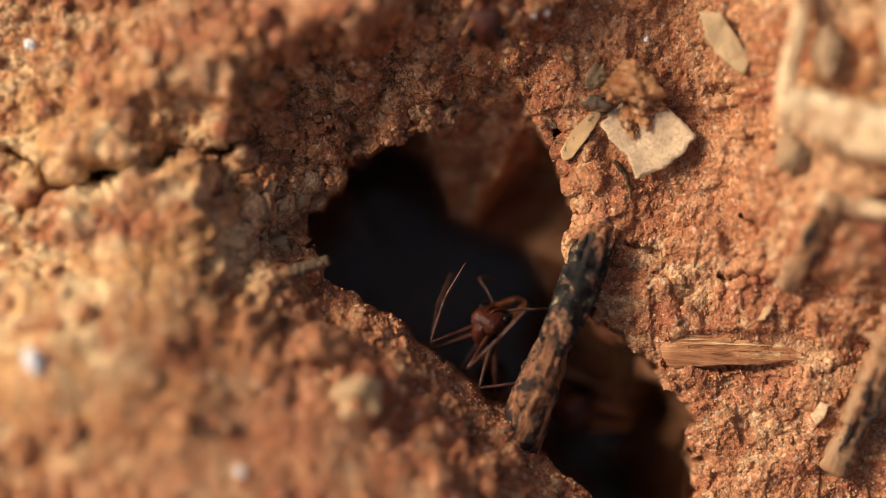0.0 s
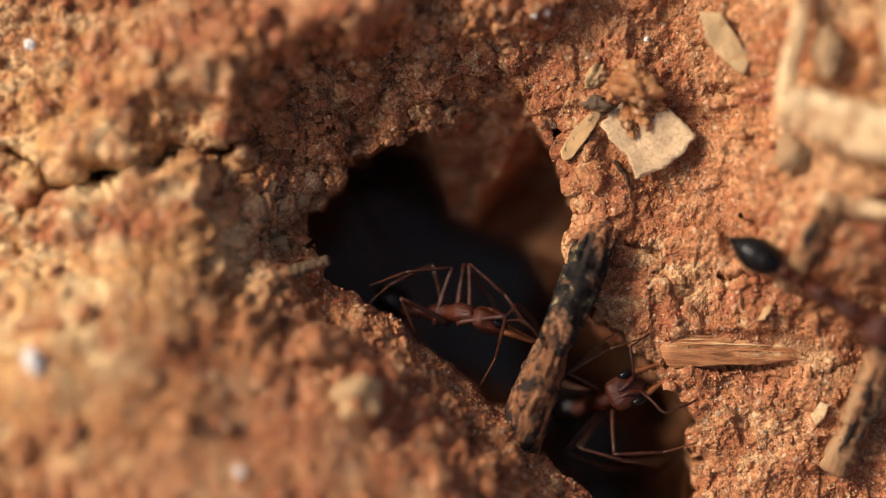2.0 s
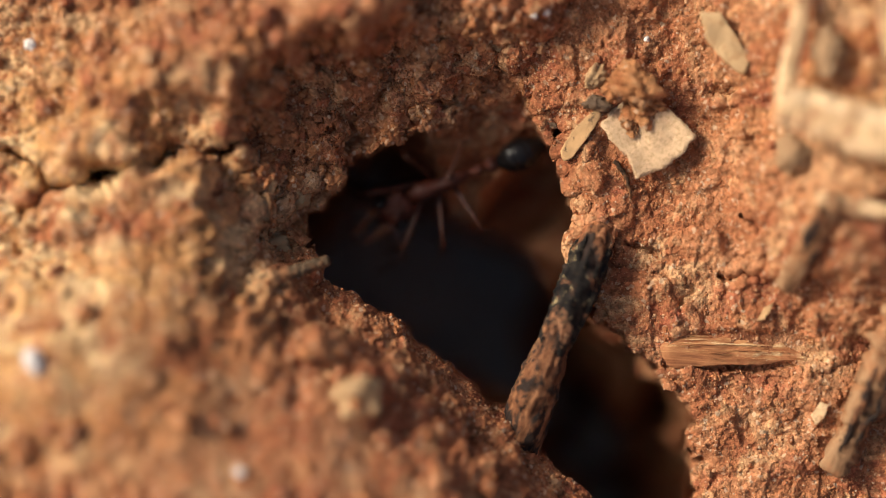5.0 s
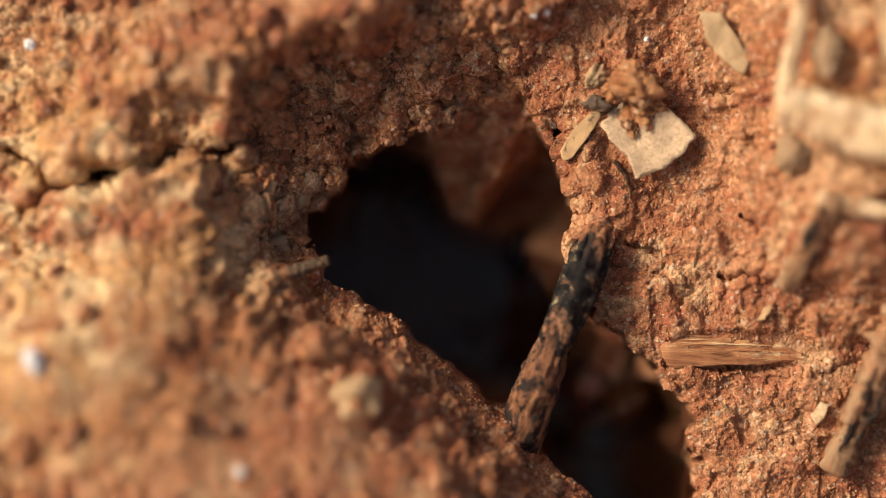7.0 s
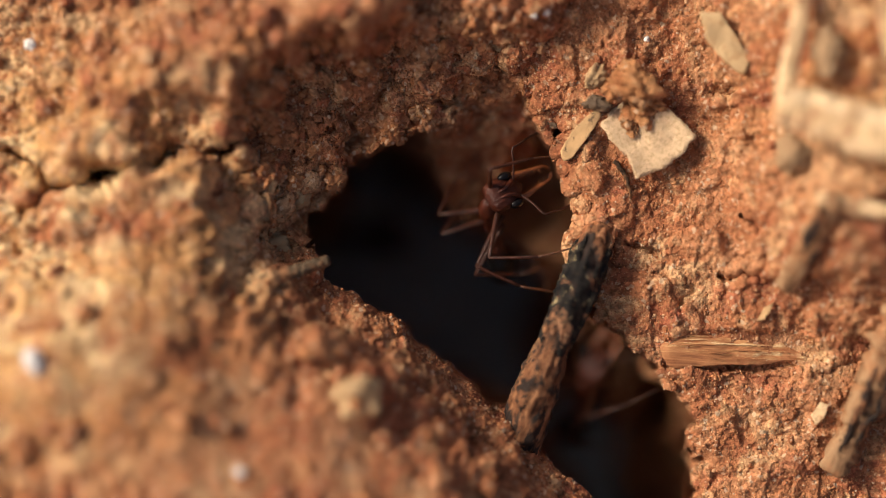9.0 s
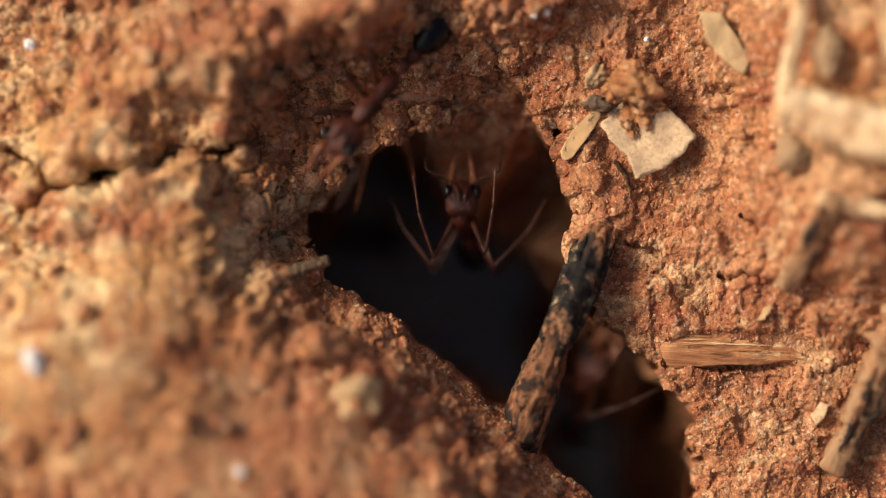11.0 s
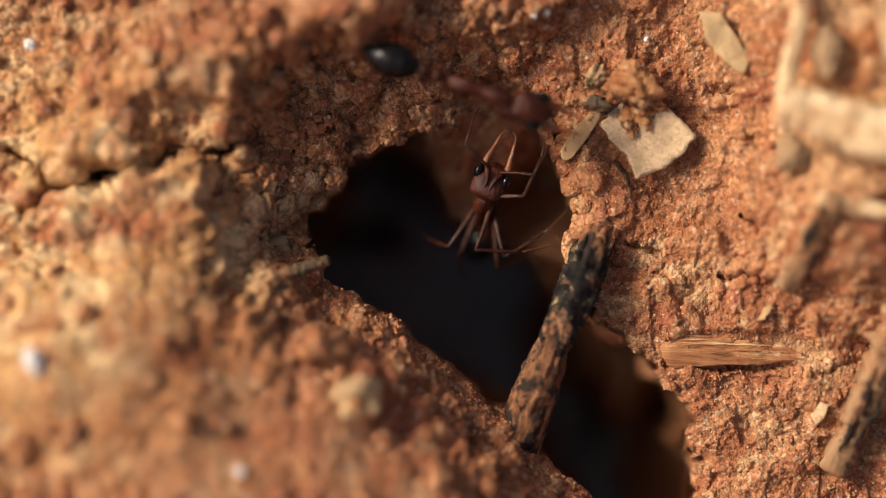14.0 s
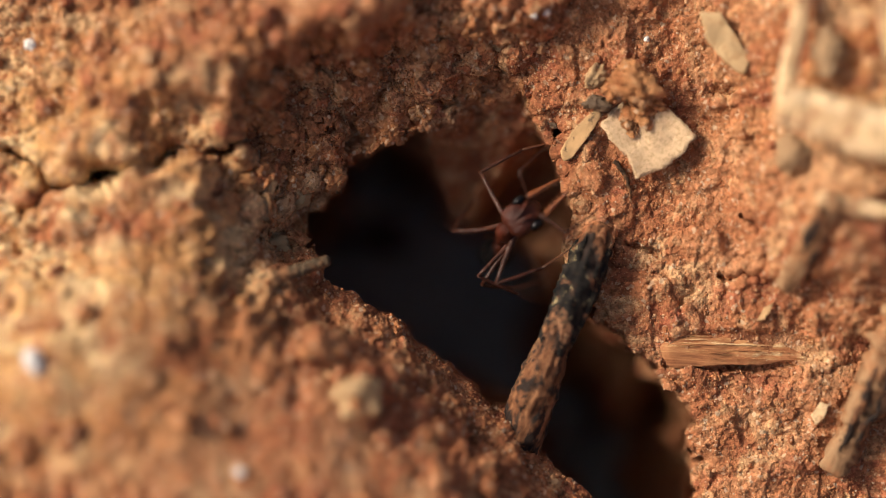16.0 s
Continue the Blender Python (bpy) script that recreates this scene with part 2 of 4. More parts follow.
def to_outline(a, b, line):
    """Distance in mm to a closed outline, negative inside."""
    inside = np.zeros(a.shape, bool)
    for (x0, y0), (x1, y1) in zip(line, line[1:] + line[:1]):
        cross = (y0 > b) != (y1 > b)
        inside ^= cross & (a < (x1 - x0) * (b - y0) / (y1 - y0 + 1e-12) + x0)
    d = to_line(a, b, line + line[:1])
    return np.where(inside, -d, d)


def mm(points, h=0.0):
    return [tuple(1000 * v for v in plan(x, y, h)[:2]) for x, y in points]


def link_mesh(name, verts, faces, mat, smooth=True):
    me = bpy.data.meshes.new(name)
    me.from_pydata([tuple(v) for v in verts], [], [tuple(f) for f in faces])
    if smooth:
        me.polygons.foreach_set("use_smooth", [True] * len(me.polygons))
    me.materials.append(mat)
    me.update()
    return me


def grid_mesh(name, P, quads, mat):
    """A mesh from numpy points (n, 3) and quads (m, 4)."""
    me = bpy.data.meshes.new(name)
    me.vertices.add(len(P))
    me.vertices.foreach_set("co", P.astype(np.float32).ravel())
    me.loops.add(quads.size)
    me.loops.foreach_set("vertex_index", quads.astype(np.int32).ravel())
    me.polygons.add(len(quads))
    k = quads.shape[1]
    me.polygons.foreach_set("loop_start", np.arange(0, quads.size, k, dtype=np.int32))
    me.polygons.foreach_set("loop_total", np.full(len(quads), k, dtype=np.int32))
    me.polygons.foreach_set("use_smooth", np.ones(len(quads), bool))
    me.materials.append(mat)
    me.update(calc_edges=True)
    me.validate()
    return me


def quads_of(nx, ny):
    i, j = np.meshgrid(np.arange(nx - 1), np.arange(ny - 1))
    o = (j * nx + i).ravel()
    return np.stack([o, o + 1, o + 1 + nx, o + nx], 1)


# ---- the bank with the nest's entrance ----
RIM = mm([(540, 455), (545, 385), (590, 340), (598, 280), (640, 252), (700, 240), (760, 215), (850, 178), (940, 168), (978, 235), (1016, 290), (1034, 380),
          (1018, 440), (1040, 520), (1072, 575), (1112, 618), (1165, 655), (1205, 695), (1230, 760), (1238, 810), (1230, 850), (1226, 882), (1224, 935), (1150, 975), (1060, 930),
          (1010, 872), (972, 835), (962, 780), (925, 745), (880, 715), (850, 690), (800, 655), (740, 605), (690, 565), (625, 530), (565, 505)])
SHAFT = mm([(460, 455), (480, 360), (540, 300), (560, 230), (650, 205), (712, 232), (752, 262), (775, 320), (790, 375), (850, 400), (930, 430), (985, 480),
            (1012, 540), (1028, 600), (1062, 650), (1108, 695), (1136, 750), (1150, 810), (1160, 880), (1170, 1010), (1060, 1000), (960, 930), (900, 860), (860, 790), (800, 740),
            (700, 680), (560, 590)], -14.0)
CRACKS = [(mm([(-60, 255), (0, 268), (45, 285), (62, 305), (82, 330)], 8), 0.7, 4.5), (mm([(82, 330), (140, 320), (158, 300), (210, 298), (275, 285)], 8), 0.7, 4.5), (mm([(275, 280), (310, 264), (400, 262)], 7), 1.3, 4.5),
          (mm([(82, 330), (62, 358), (30, 378)], 8), 0.7, 4.0), (mm([(165, 306), (184, 306), (172, 322)], 8), 1.5, 9.0),
          (mm([(1085, 428), (1120, 430), (1165, 450)]), 0.22, 0.9), (mm([(1270, 488), (1310, 486), (1345, 478)]), 0.35, 1.4), (mm([(1308, 380), (1335, 398), (1338, 425), (1352, 470), (1345, 485)]), 0.4, 1.6), (mm([(1195, 560), (1225, 520), (1215, 490)]), 0.3, 0.7),
          (mm([(1180, 650), (1260, 655), (1340, 650), (1460, 650), (1530, 632)]), 0.35, 1.2), (mm([(1370, 690), (1375, 730)]), 0.22, 0.5)]
HUB = mm([(820, 440)])[0]
SWELLS = [(mm([(318, 225)], 8)[0], 8.0, 5.0, -3.8), (mm([(965, -45)])[0], 3.0, 4.0, 1.6), (mm([(1280, 170)])[0], 3.0, 1.6, -1.8), (mm([(1300, 245)])[0], 2.6, 2.4, 1.0), (mm([(1250, 440)])[0], 5.0, 2.8, 0.8), (mm([(1120, 145)])[0], 3.0, 2.4, 1.0),
          (mm([(1500, 330)])[0], 4.0, 2.0, 0.6)]


SLIVER_AT = mm([(1308, 620)])[0]


def turn_weight(ang, lo, hi, soft):
    """1 between two bearings in degrees, with soft ends."""
    mid, half = (lo + hi) / 2, (hi - lo) / 2
    d = np.abs((ang - mid + 180) % 360 - 180)
    return 1 - ease(half - soft, half + soft, d)


def rim_distance(a, b):
    """Distance in mm to the ragged rim, negative over the hole."""
    p = np.stack([a, b, 0 * a], 1)
    ang = np.degrees(np.arctan2(b - HUB[1], a - HUB[0])) % 360
    rag = 1 - 0.6 * turn_weight(ang, 190, 292, 10)
    return to_outline(a, b, RIM) + rag * (1.9 * fractal(p / 2.6, 3, 51, 0.6) + 0.5 * (crumbs(p / 1.3, 57) - 0.5))


def soft_side(ang):
    """Bearings at which the soil runs down into the hole in a slope, with no overhang."""
    return turn_weight(ang, -40, 112, 5)


def bank_height(a, b):
    """Height in mm of the soil over the bank's face at mm a, b, with no crumbs, and how rough it is."""
    d = rim_distance(a, b)
    ang = np.degrees(np.arctan2(b - HUB[1], a - HUB[0])) % 360
    lower = turn_weight(ang, 187, 294, 9)
    upper = turn_weight(ang, 72, 187, 12)
    right = np.clip(1 - lower - upper, 0, 1)
    total = lower + upper + right
    o = np.maximum(d, 0)
    h_low = -0.8 + 17.0 * (1 - np.exp(-o / 9.5)) - 5.0 * ease(20, 46, o)
    crest = 8.4 - 4.8 * turn_weight(ang, 30, 98, 22)
    lip = 11.8 + 0.9 * turn_weight(ang, 104, 164, 10) - 3.0 * turn_weight(ang, 40, 90, 9) - 1.6 * turn_weight(ang, 166, 215, 8) + 1.6 * fractal(np.stack([a, b, 0 * a], 1) / 4.0, 3, 58, 0.6)
    h_up = -4.4 + 4.6 * ease(0, 8.5, o) + crest * ease(lip - 4.5, lip + 0.6, o) - 6.5 * ease(15, 42, o)
    h_right = -1.6 * np.exp(-np.maximum(d, 0) / 1.6) + 2.0 * ease(16, 34, o) + 8.0 * ease(24, 44, a) * ease(-14, 4, b)
    h = (lower * h_low + upper * h_up + right * h_right) / total
    q = np.stack([a, b, 0 * a], 1)
    wa, wb = a + 0.8 * fractal(q / 1.7, 3, 61, 0.6), b + 0.8 * fractal(q / 1.7 + 9, 3, 62, 0.6)
    for line, width, depth in CRACKS:
        h = h - depth * np.exp(-(to_line(wa, wb, line) / width) ** 2 * 1.6)
    for (ca, cb), ra, rb, rise in SWELLS:
        h = h + rise * (1 - ease(0.15, 1.0, np.hypot((wa - ca) / ra, (wb - cb) / rb)))
    skin = h.copy()
    i = np.maximum(-d, 0)
    slope = soft_side(ang)
    drop = 24 * ease(0.0, 0.8, i) + 7 * ease(1, 10, i) + 34 * ease(-8, -13, b) * ease(0.5, 4, i)
    ramp = 2.0 * ease(0, 2.5, i) + 0.85 * i + 30 * ease(-4, -10, b) * ease(2.5, 7, i)
    steep = 16 * ease(0.0, 0.6, i) + 1.3 * i + 34 * ease(-2, -8, b) * ease(0.6, 3, i)
    sheer = turn_weight(ang, -62, 56, 10)
    h = h - (drop * (1 - slope) + (ramp * (1 - sheer) + steep * sheer) * slope)
    s = np.minimum(np.maximum(-to_outline(a, b, SHAFT), 0), i * 1.2)
    h = h - 30 * ease(0.0, 1.4, s)
    return h, s, lower + 0.6 * upper, skin


def level(a, b, h):
    """World points (n, 3) for bank points in mm; far from the nest the bank runs out into level ground."""
    r = np.hypot(a, b)
    P = a[:, None] * np.array(RIGHT) + b[:, None] * np.array(UP) + h[:, None] * np.array(OUT)
    z = P[:, 2]
    flat = 45 * np.tanh(z / 45)
    k = ease(70, 200, r)
    P[:, 2] = z * (1 - k) + flat * k
    return P * 0.001


def make_ground():
    inner_x, inner_y = np.arange(-56, 56.01, 0.135), np.arange(-33, 33.01, 0.135)
    far = np.array([0.8, 2.5, 5, 9, 15, 24, 38, 60, 95, 150, 260, 500, 1000, 3000, 1e4, 5e4, 3e5])
    xs = np.concatenate([-56 - far[::-1], inner_x, inner_x[-1] + far])
    ys = np.concatenate([-33 - far[::-1], inner_y, inner_y[-1] + far])
    A, B = [g.ravel() for g in np.meshgrid(xs, ys)]
    nx, ny = len(xs), len(ys)
    h, s, wild, skin = bank_height(A, B)
    near = 1 - ease(60, 110, np.hypot(A, B))
    D = rim_distance(A, B).reshape(ny, nx)
    da, db = np.gradient(D, xs, axis=1), np.gradient(D, ys, axis=0)
    inner = np.maximum(-D.ravel(), 0)
    back = ease(0.12, 0.8, inner) * (inner + 2.0) * (1 - ease(3, 5, inner)) + ease(0.12, 0.9, inner) * ease(0.0, 0.3, s) * 4.0 * (1 - ease(3, 5, inner)) + ease(0.12, 0.9, inner) * ease(-5, -9, B) * 4.0 * (1 - ease(3, 5, inner))
    bearing = np.degrees(np.arctan2(B - HUB[1], A - HUB[0])) % 360
    back = back * (1 - soft_side(bearing) * (1 - 0.55 * turn_weight(bearing, -62, 56, 10)))
    Q = np.stack([A + da.ravel() * back, B + db.ravel() * back, h], 1)
    H = skin.reshape(ny, nx)
    gx, gy = np.gradient(H, xs, axis=1), np.gradient(H, ys, axis=0)
    gx, gy = np.clip(gx, -4, 4), np.clip(gy, -4, 4)
    N = np.stack([-gx.ravel(), -gy.ravel(), np.ones(len(A))], 1)
    N /= np.linalg.norm(N, axis=1)[:, None]
    warp = np.stack([fractal(Q / 2.2, 3, 40 + k) for k in range(3)], 1)
    W = Q + 1.1 * warp
    big = crumbs(W / 3.6, 3) * (0.35 + 0.65 * grain(Q / 9.0, 70))
    mid = crumbs(W / 1.5, 5)
    small = crumbs(W / 0.62, 9)
    patch = ease(0.35, 0.6, grain(Q / 5.0, 77))
    ring = ease(-8.5, -4.5, -np.abs(h + 1)) * turn_weight(np.degrees(np.arctan2(B - HUB[1], A - HUB[0])) % 360, 68, 190, 10)
    clod = ease(0.42, 0.62, grain(Q / 7.0, 81))
    calm = ease(0.40, 0.60, grain(Q / 8.0 + 5.0, 88))
    lumps = crumbs(W / np.array([6.2, 5.2, 5.6]) + 3.3, 14) * ease(0.38, 0.6, grain(Q / 10.0 + 9.0, 82))
    plate = ease(0.42, 0.58, grain((Q + 1.5 * warp) / np.array([7.0, 4.5, 5.0]), 91))
    crust = ease(0.45, 0.55, grain((Q + 0.7 * warp) / 2.6, 93)) + 0.6 * ease(0.46, 0.54, grain((Q + 0.5 * warp) / 1.1 + 3.0, 94))
    fine = crumbs((Q + 0.35 * warp) / 0.95 + 2.2, 61) * 0.26 + crumbs((Q + 0.3 * warp) / 0.5 + 1.1, 64) * 0.2 + fractal(Q / 0.42, 2, 33) * 0.14
    disp = fractal(Q / 10.0, 4, 20) * (1.2 + 2.0 * wild) + wild * 1.5 * fractal(Q / 3.2, 4, 28, 0.6) + lumps * (0.2 + 0.5 * wild) + ring * (0.9 * crumbs(W / 2.3 + 7.7, 24) - 0.5 * ease(0.55, 0.7, grain(Q / 1.6, 99))) + big * (0.2 + 1.0 * wild) * (0.3 + 0.8 * clod) * (1 - 0.6 * calm)
    disp = disp + mid * (0.14 + 0.7 * wild + 0.9 * ring) * (0.35 + 0.75 * patch) * (1 - 0.4 * calm) - 1.0 * wild * ease(0.56, 0.70, grain((Q + 0.6 * warp) / 2.1 + 31.0, 97)) + crust * 0.34 * (1 - 0.6 * wild) + fine * (0.85 + 0.4 * wild) + fractal(Q / 1.9, 3, 36) * 0.3
    disp = disp + plate * 0.55 * (1 - 0.7 * wild) - 0.6 * crumbs((Q + 0.8 * warp) / 2.9 + 4.4, 67) * ease(0.5, 0.66, grain(Q / 4.5, 95))
    edge = ease(0, 7.0, -np.abs(to_outline(A, B, RIM)) + 7.0) * ease(180, 200, np.degrees(np.arctan2(B - HUB[1], A - HUB[0])) % 360) * ease(-300, -280, -(np.degrees(np.arctan2(B - HUB[1], A - HUB[0])) % 360))
    disp = disp * (1 - 0.7 * ease(0.0, 1.0, inner) * ease(0.0, 2.0, s)) * (1 - 0.62 * edge)
    disp = disp * (1 - 0.74 * ease(4, 13, np.maximum(D.ravel(), 0)) * np.clip(wild, 0, 1))
    board = np.hypot((A - SLIVER_AT[0]) / 9.5, (B - SLIVER_AT[1]) / 2.4)
    disp = disp * (0.25 + 0.75 * ease(0.7, 1.15, board))
    disp = (disp - 0.5) * (0.15 + 0.85 * near)
    Q = Q + N * disp[:, None]
    P = level(Q[:, 0], Q[:, 1], Q[:, 2])
    quads = quads_of(nx, ny)
    open_ = (s > 1.2)
    quads = quads[~open_[quads].all(1)]
    me = grid_mesh("ground", P, quads, SOIL)
    ground = new("ground", me)
    tagged(ground, "crumbly orange-brown soil bank with cracks and a burrow", "ground", kind="structure")
    return ground, xs, ys, Q.reshape(ny, nx, 3), N.reshape(ny, nx, 3), np.where(inner > 0.02, 9.0, s).reshape(ny, nx), wild.reshape(ny, nx)


ground, GX, GY, GQ, GN, GS, GW = make_ground()


def soil_at(x, y):
    """Bank metres and normal of the soil's surface at a map spot."""
    h = 0.0
    for _ in range(4):
        a, b, _h = plan(x, y, h)
        i = int(np.clip(np.searchsorted(GX, a * 1000), 0, len(GX) - 1))
        j = int(np.clip(np.searchsorted(GY, b * 1000), 0, len(GY) - 1))
        h = float(GQ[j, i, 2])
    n = GN[j, i]
    return plan(x, y, h), n


def bed(x, y, reach=12):
    """Mean height in mm of the soil round a map spot."""
    a, b, _h = plan(x, y, 0)
    i, j = np.searchsorted(GX, a * 1000), np.searchsorted(GY, b * 1000)
    return float(GQ[j - reach:j + reach, i - reach:i + reach, 2].mean())


def make_chamber():
    """The dark hollow under the entrance."""
    nu, nv = 72, 30
    verts, faces = [], []
    for j in range(nv + 1):
        v = math.pi / 2 * j / nv
        for i in range(nu):
            u = 2 * math.pi * i / nu
            p = Vector((math.cos(u) * math.cos(v) * 0.088, math.sin(u) * math.cos(v) * 0.088, -0.018 - 0.046 * math.sin(v)))
            p += 0.005 * Vector(noise.noise_vector(p * 60))
            verts.append(bank(*p))
    for j in range(nv):
        for i in range(nu):
            faces.append((j * nu + i, j * nu + (i + 1) % nu, (j + 1) * nu + (i + 1) % nu, (j + 1) * nu + i))
    ob = new("nest_chamber", link_mesh("nest_chamber", verts, faces, VEILGREY))
    tagged(ob, "dark soil wall of the hollow nest chamber", "burrow", kind="structure")


make_chamber()


def make_ledge():
    """A shelf of soil down in the lower opening."""
    bm = bmesh.new()
    bmesh.ops.create_icosphere(bm, subdivisions=5, radius=1.0)
    for v in bm.verts:
        p = v.co.copy()
        k = 1 + 0.3 * noise.noise(p * 1.4) + 0.15 * noise.noise(p * 3.5) + 0.05 * noise.noise(p * 11)
        v.co = Vector((p.x * 6.5, p.y * 10.0, p.z * 9.0)) * k * 0.001
    for f in bm.faces:
        f.smooth = True
    me = bpy.data.meshes.new("burrow_ledge")
    bm.to_mesh(me)
    bm.free()
    me.materials.append(SOIL)
    ob = new("burrow_ledge", me)
    ob.matrix_basis = Matrix.Translation(spot(1185, 845, -54)) @ FACE @ pose(0, 0, 0, 0, 0, 12)
    tagged(ob, "dim soil ledge inside the lower burrow opening", "burrow", kind="structure")


make_ledge()


# ---- things on the bank ----
MM = 0.001


def lump_data(name, mat, seed, squash=(1, 1, 1), rough=0.35, detail=2, size=1.0):
    """A rough lump of about 1 mm radius."""
    bm = bmesh.new()
    bmesh.ops.create_icosphere(bm, subdivisions=detail, radius=1.0)
    for v in bm.verts:
        p = v.co.copy()
        k = 1 + rough * noise.noise(p * 1.1 + Vector((seed * 7.1, 0, 0))) + rough * 0.7 * noise.noise(p * 2.7 + Vector((0, seed * 3.3, 0))) + rough * 0.35 * noise.noise(p * 6 + Vector((0, 0, seed))) + rough * 0.22 * noise.noise(p * 13 + Vector((seed, 0, 0)))
        if rough > 0.3:
            k += rough * 0.55 * (0.5 - noise.voronoi(p * 2.3 + Vector((seed, 0, 1)))[0][0]) + rough * 0.3 * (0.4 - noise.voronoi(p * 5.0 + Vector((seed, 2, 0)))[0][0])
        v.co = Vector((p.x * squash[0], p.y * squash[1], p.z * squash[2])) * k * 0.001 * size
    for f in bm.faces:
        f.smooth = True
    me = bpy.data.meshes.new(name)
    bm.to_mesh(me)
    bm.free()
    me.materials.append(mat)
    return me


def lump(name, x, y, size, mat, label, category, squash=(1, 1, 1), turn=0, lift=0.0, seed=1, rough=0.35, group=""):
    """A lump of that radius in mm that sits on the soil."""
    (a, b, h), n = soil_at(x, y)
    ob = new(name, lump_data(name, mat, seed, squash, rough, 4, size))
    ob.matrix_basis = Matrix.Translation(bank(a, b, h + lift * 0.001)) @ FACE @ pose(0, 0, 0, 0, 0, turn)
    return tagged(ob, label, category, group)


def tube_into(verts, faces, path, radii, sides=8, flat=1.0, seed=0, wobble=0.0):
    """A closed tube along path (Vectors); flat squeezes it along its own z."""
    base = len(verts)
    n = len(path)
    for i, (p, r) in enumerate(zip(path, radii)):
        d = (path[min(i + 1, n - 1)] - path[max(i - 1, 0)]).normalized()
        ref = Vector((0, 0, 1)) if abs(d.z) < 0.9 else Vector((0, 1, 0))
        s = d.cross(ref).normalized()
        u = s.cross(d)
        for k in range(sides):
            c = 2 * math.pi * k / sides
            w = 1 + wobble * noise.noise(Vector((i * 0.35, math.cos(c) * 1.3, math.sin(c) * 1.3 + seed * 5.7))) * 2
            verts.append(p + (s * math.cos(c) + u * math.sin(c) * flat) * r * w)
    for i in range(n - 1):
        for k in range(sides):
            a, b = base + i * sides + k, base + i * sides + (k + 1) % sides
            faces.append((a, b, b + sides, a + sides))
    faces.append(tuple(base + k for k in reversed(range(sides))))
    faces.append(tuple(base + (n - 1) * sides + k for k in range(sides)))


def stick(name, p0, p1, r0, r1, mat, label, category, flat=1.0, bend=0.0, seed=0, sides=22, wobble=0.15, steps=60, knots=0.0, rough=0.14):
    """A stick between two map spots (x, y, mm height), radii in mm; it lies along its own x with its origin at p0."""
    A, B = spot(*p0), spot(*p1)
    L = (B - A).length
    X = (B - A).normalized()
    Y = OUT.cross(X).normalized()
    Z = X.cross(Y)
    path, radii = [], []
    for i in range(steps + 1):
        t = i / steps
        w = Vector((L * t, 0, 0))
        w.y = bend * 0.001 * math.sin(math.pi * t) + 0.00025 * wobble * 4 * noise.noise(Vector((t * 5, seed, 3)))
        w.z = 0.0002 * wobble * 4 * noise.noise(Vector((t * 5, seed, 9)))
        r = r0 + (r1 - r0) * t + knots * max(0, noise.noise(Vector((t * 7, seed * 2.0, 1))))
        end = min(t, 1 - t) * steps
        path.append(w)
        radii.append(r * 0.001 * (0.55 if end < 0.5 else 0.9 if end < 1.5 else 1))
    verts, faces = [], []
    tube_into(verts, faces, path, radii, sides, flat, seed, wobble)
    r = max(r0, r1) * 0.001
    skin = []
    for v in verts:
        q = Vector((0, v.y, v.z)).normalized()
        skin.append(v + q * r * rough * (noise.noise(Vector((v.x * 160, v.y * 1400, v.z * 1400 + seed))) + 0.7 * noise.noise(v * 900) + 0.5 * noise.noise(v * 2100)))
    ob = new(name, link_mesh(name, skin, faces, mat))
    m = Matrix((X, Y, Z)).transposed().to_4x4()
    ob.matrix_basis = Matrix.Translation(A) @ m
    return tagged(ob, label, category)


def flake(name, outline, h, thick, mat, label, category, tilt=(0, 0), curl=0.0, along=0.0, seed=0):
    """A thin plate with the outline of map spots; tilt in mm per mm, curl in mm at its border."""
    pts = [Vector((*plan(x, y, h)[:2], 0)) for x, y in outline]
    c = sum(pts, Vector()) / len(pts)
    turn = Matrix.Rotation(radians(along), 4, "Z")
    loc = [turn.inverted() @ (p - c) for p in pts]
    fine = []
    for i, p in enumerate(loc):
        q = loc[(i + 1) % len(loc)]
        n = max(2, int((q - p).length / 0.0004))
        fine += [p.lerp(q, k / n) for k in range(n)]
    jag = [p * (1 + 0.07 * noise.noise(p * 1500 + Vector((seed, 0, 0))) + 0.05 * noise.noise(p * 4000 + Vector((0, seed, 0)))) for p in fine]
    rings, n = 9, len(jag)
    verts, faces = [], []
    for side in (1, -1):
        for r in range(rings + 1):
            f = r / rings
            for p in jag:
                q = turn @ (p * f)
                z = tilt[0] * q.x + tilt[1] * q.y + curl * 0.001 * f * f * (0.6 + 0.8 * noise.noise(q * 220 + Vector((seed, 3, 0)))) + 0.0003 * noise.noise(q * 500) + 0.00008 * noise.noise(q * 1700)
                q = turn.inverted() @ q
                verts.append((q.x, q.y, z + side * thick * 0.0005))
    m = (rings + 1) * n
    for r in range(rings):
        for i in range(n):
            a, b = r * n + i, r * n + (i + 1) % n
            faces.append((a, b, b + n, a + n))
            faces.append((m + a, m + a + n, m + b + n, m + b))
    for i in range(n):
        a, b = rings * n + i, rings * n + (i + 1) % n
        faces.append((a, b, m + b, m + a))
    me = link_mesh(name, verts, faces, mat)
    ob = new(name, me)
    ob.matrix_basis = Matrix.Translation(bank(c.x, c.y, h * 0.001)) @ FACE @ turn
    return tagged(ob, label, category)


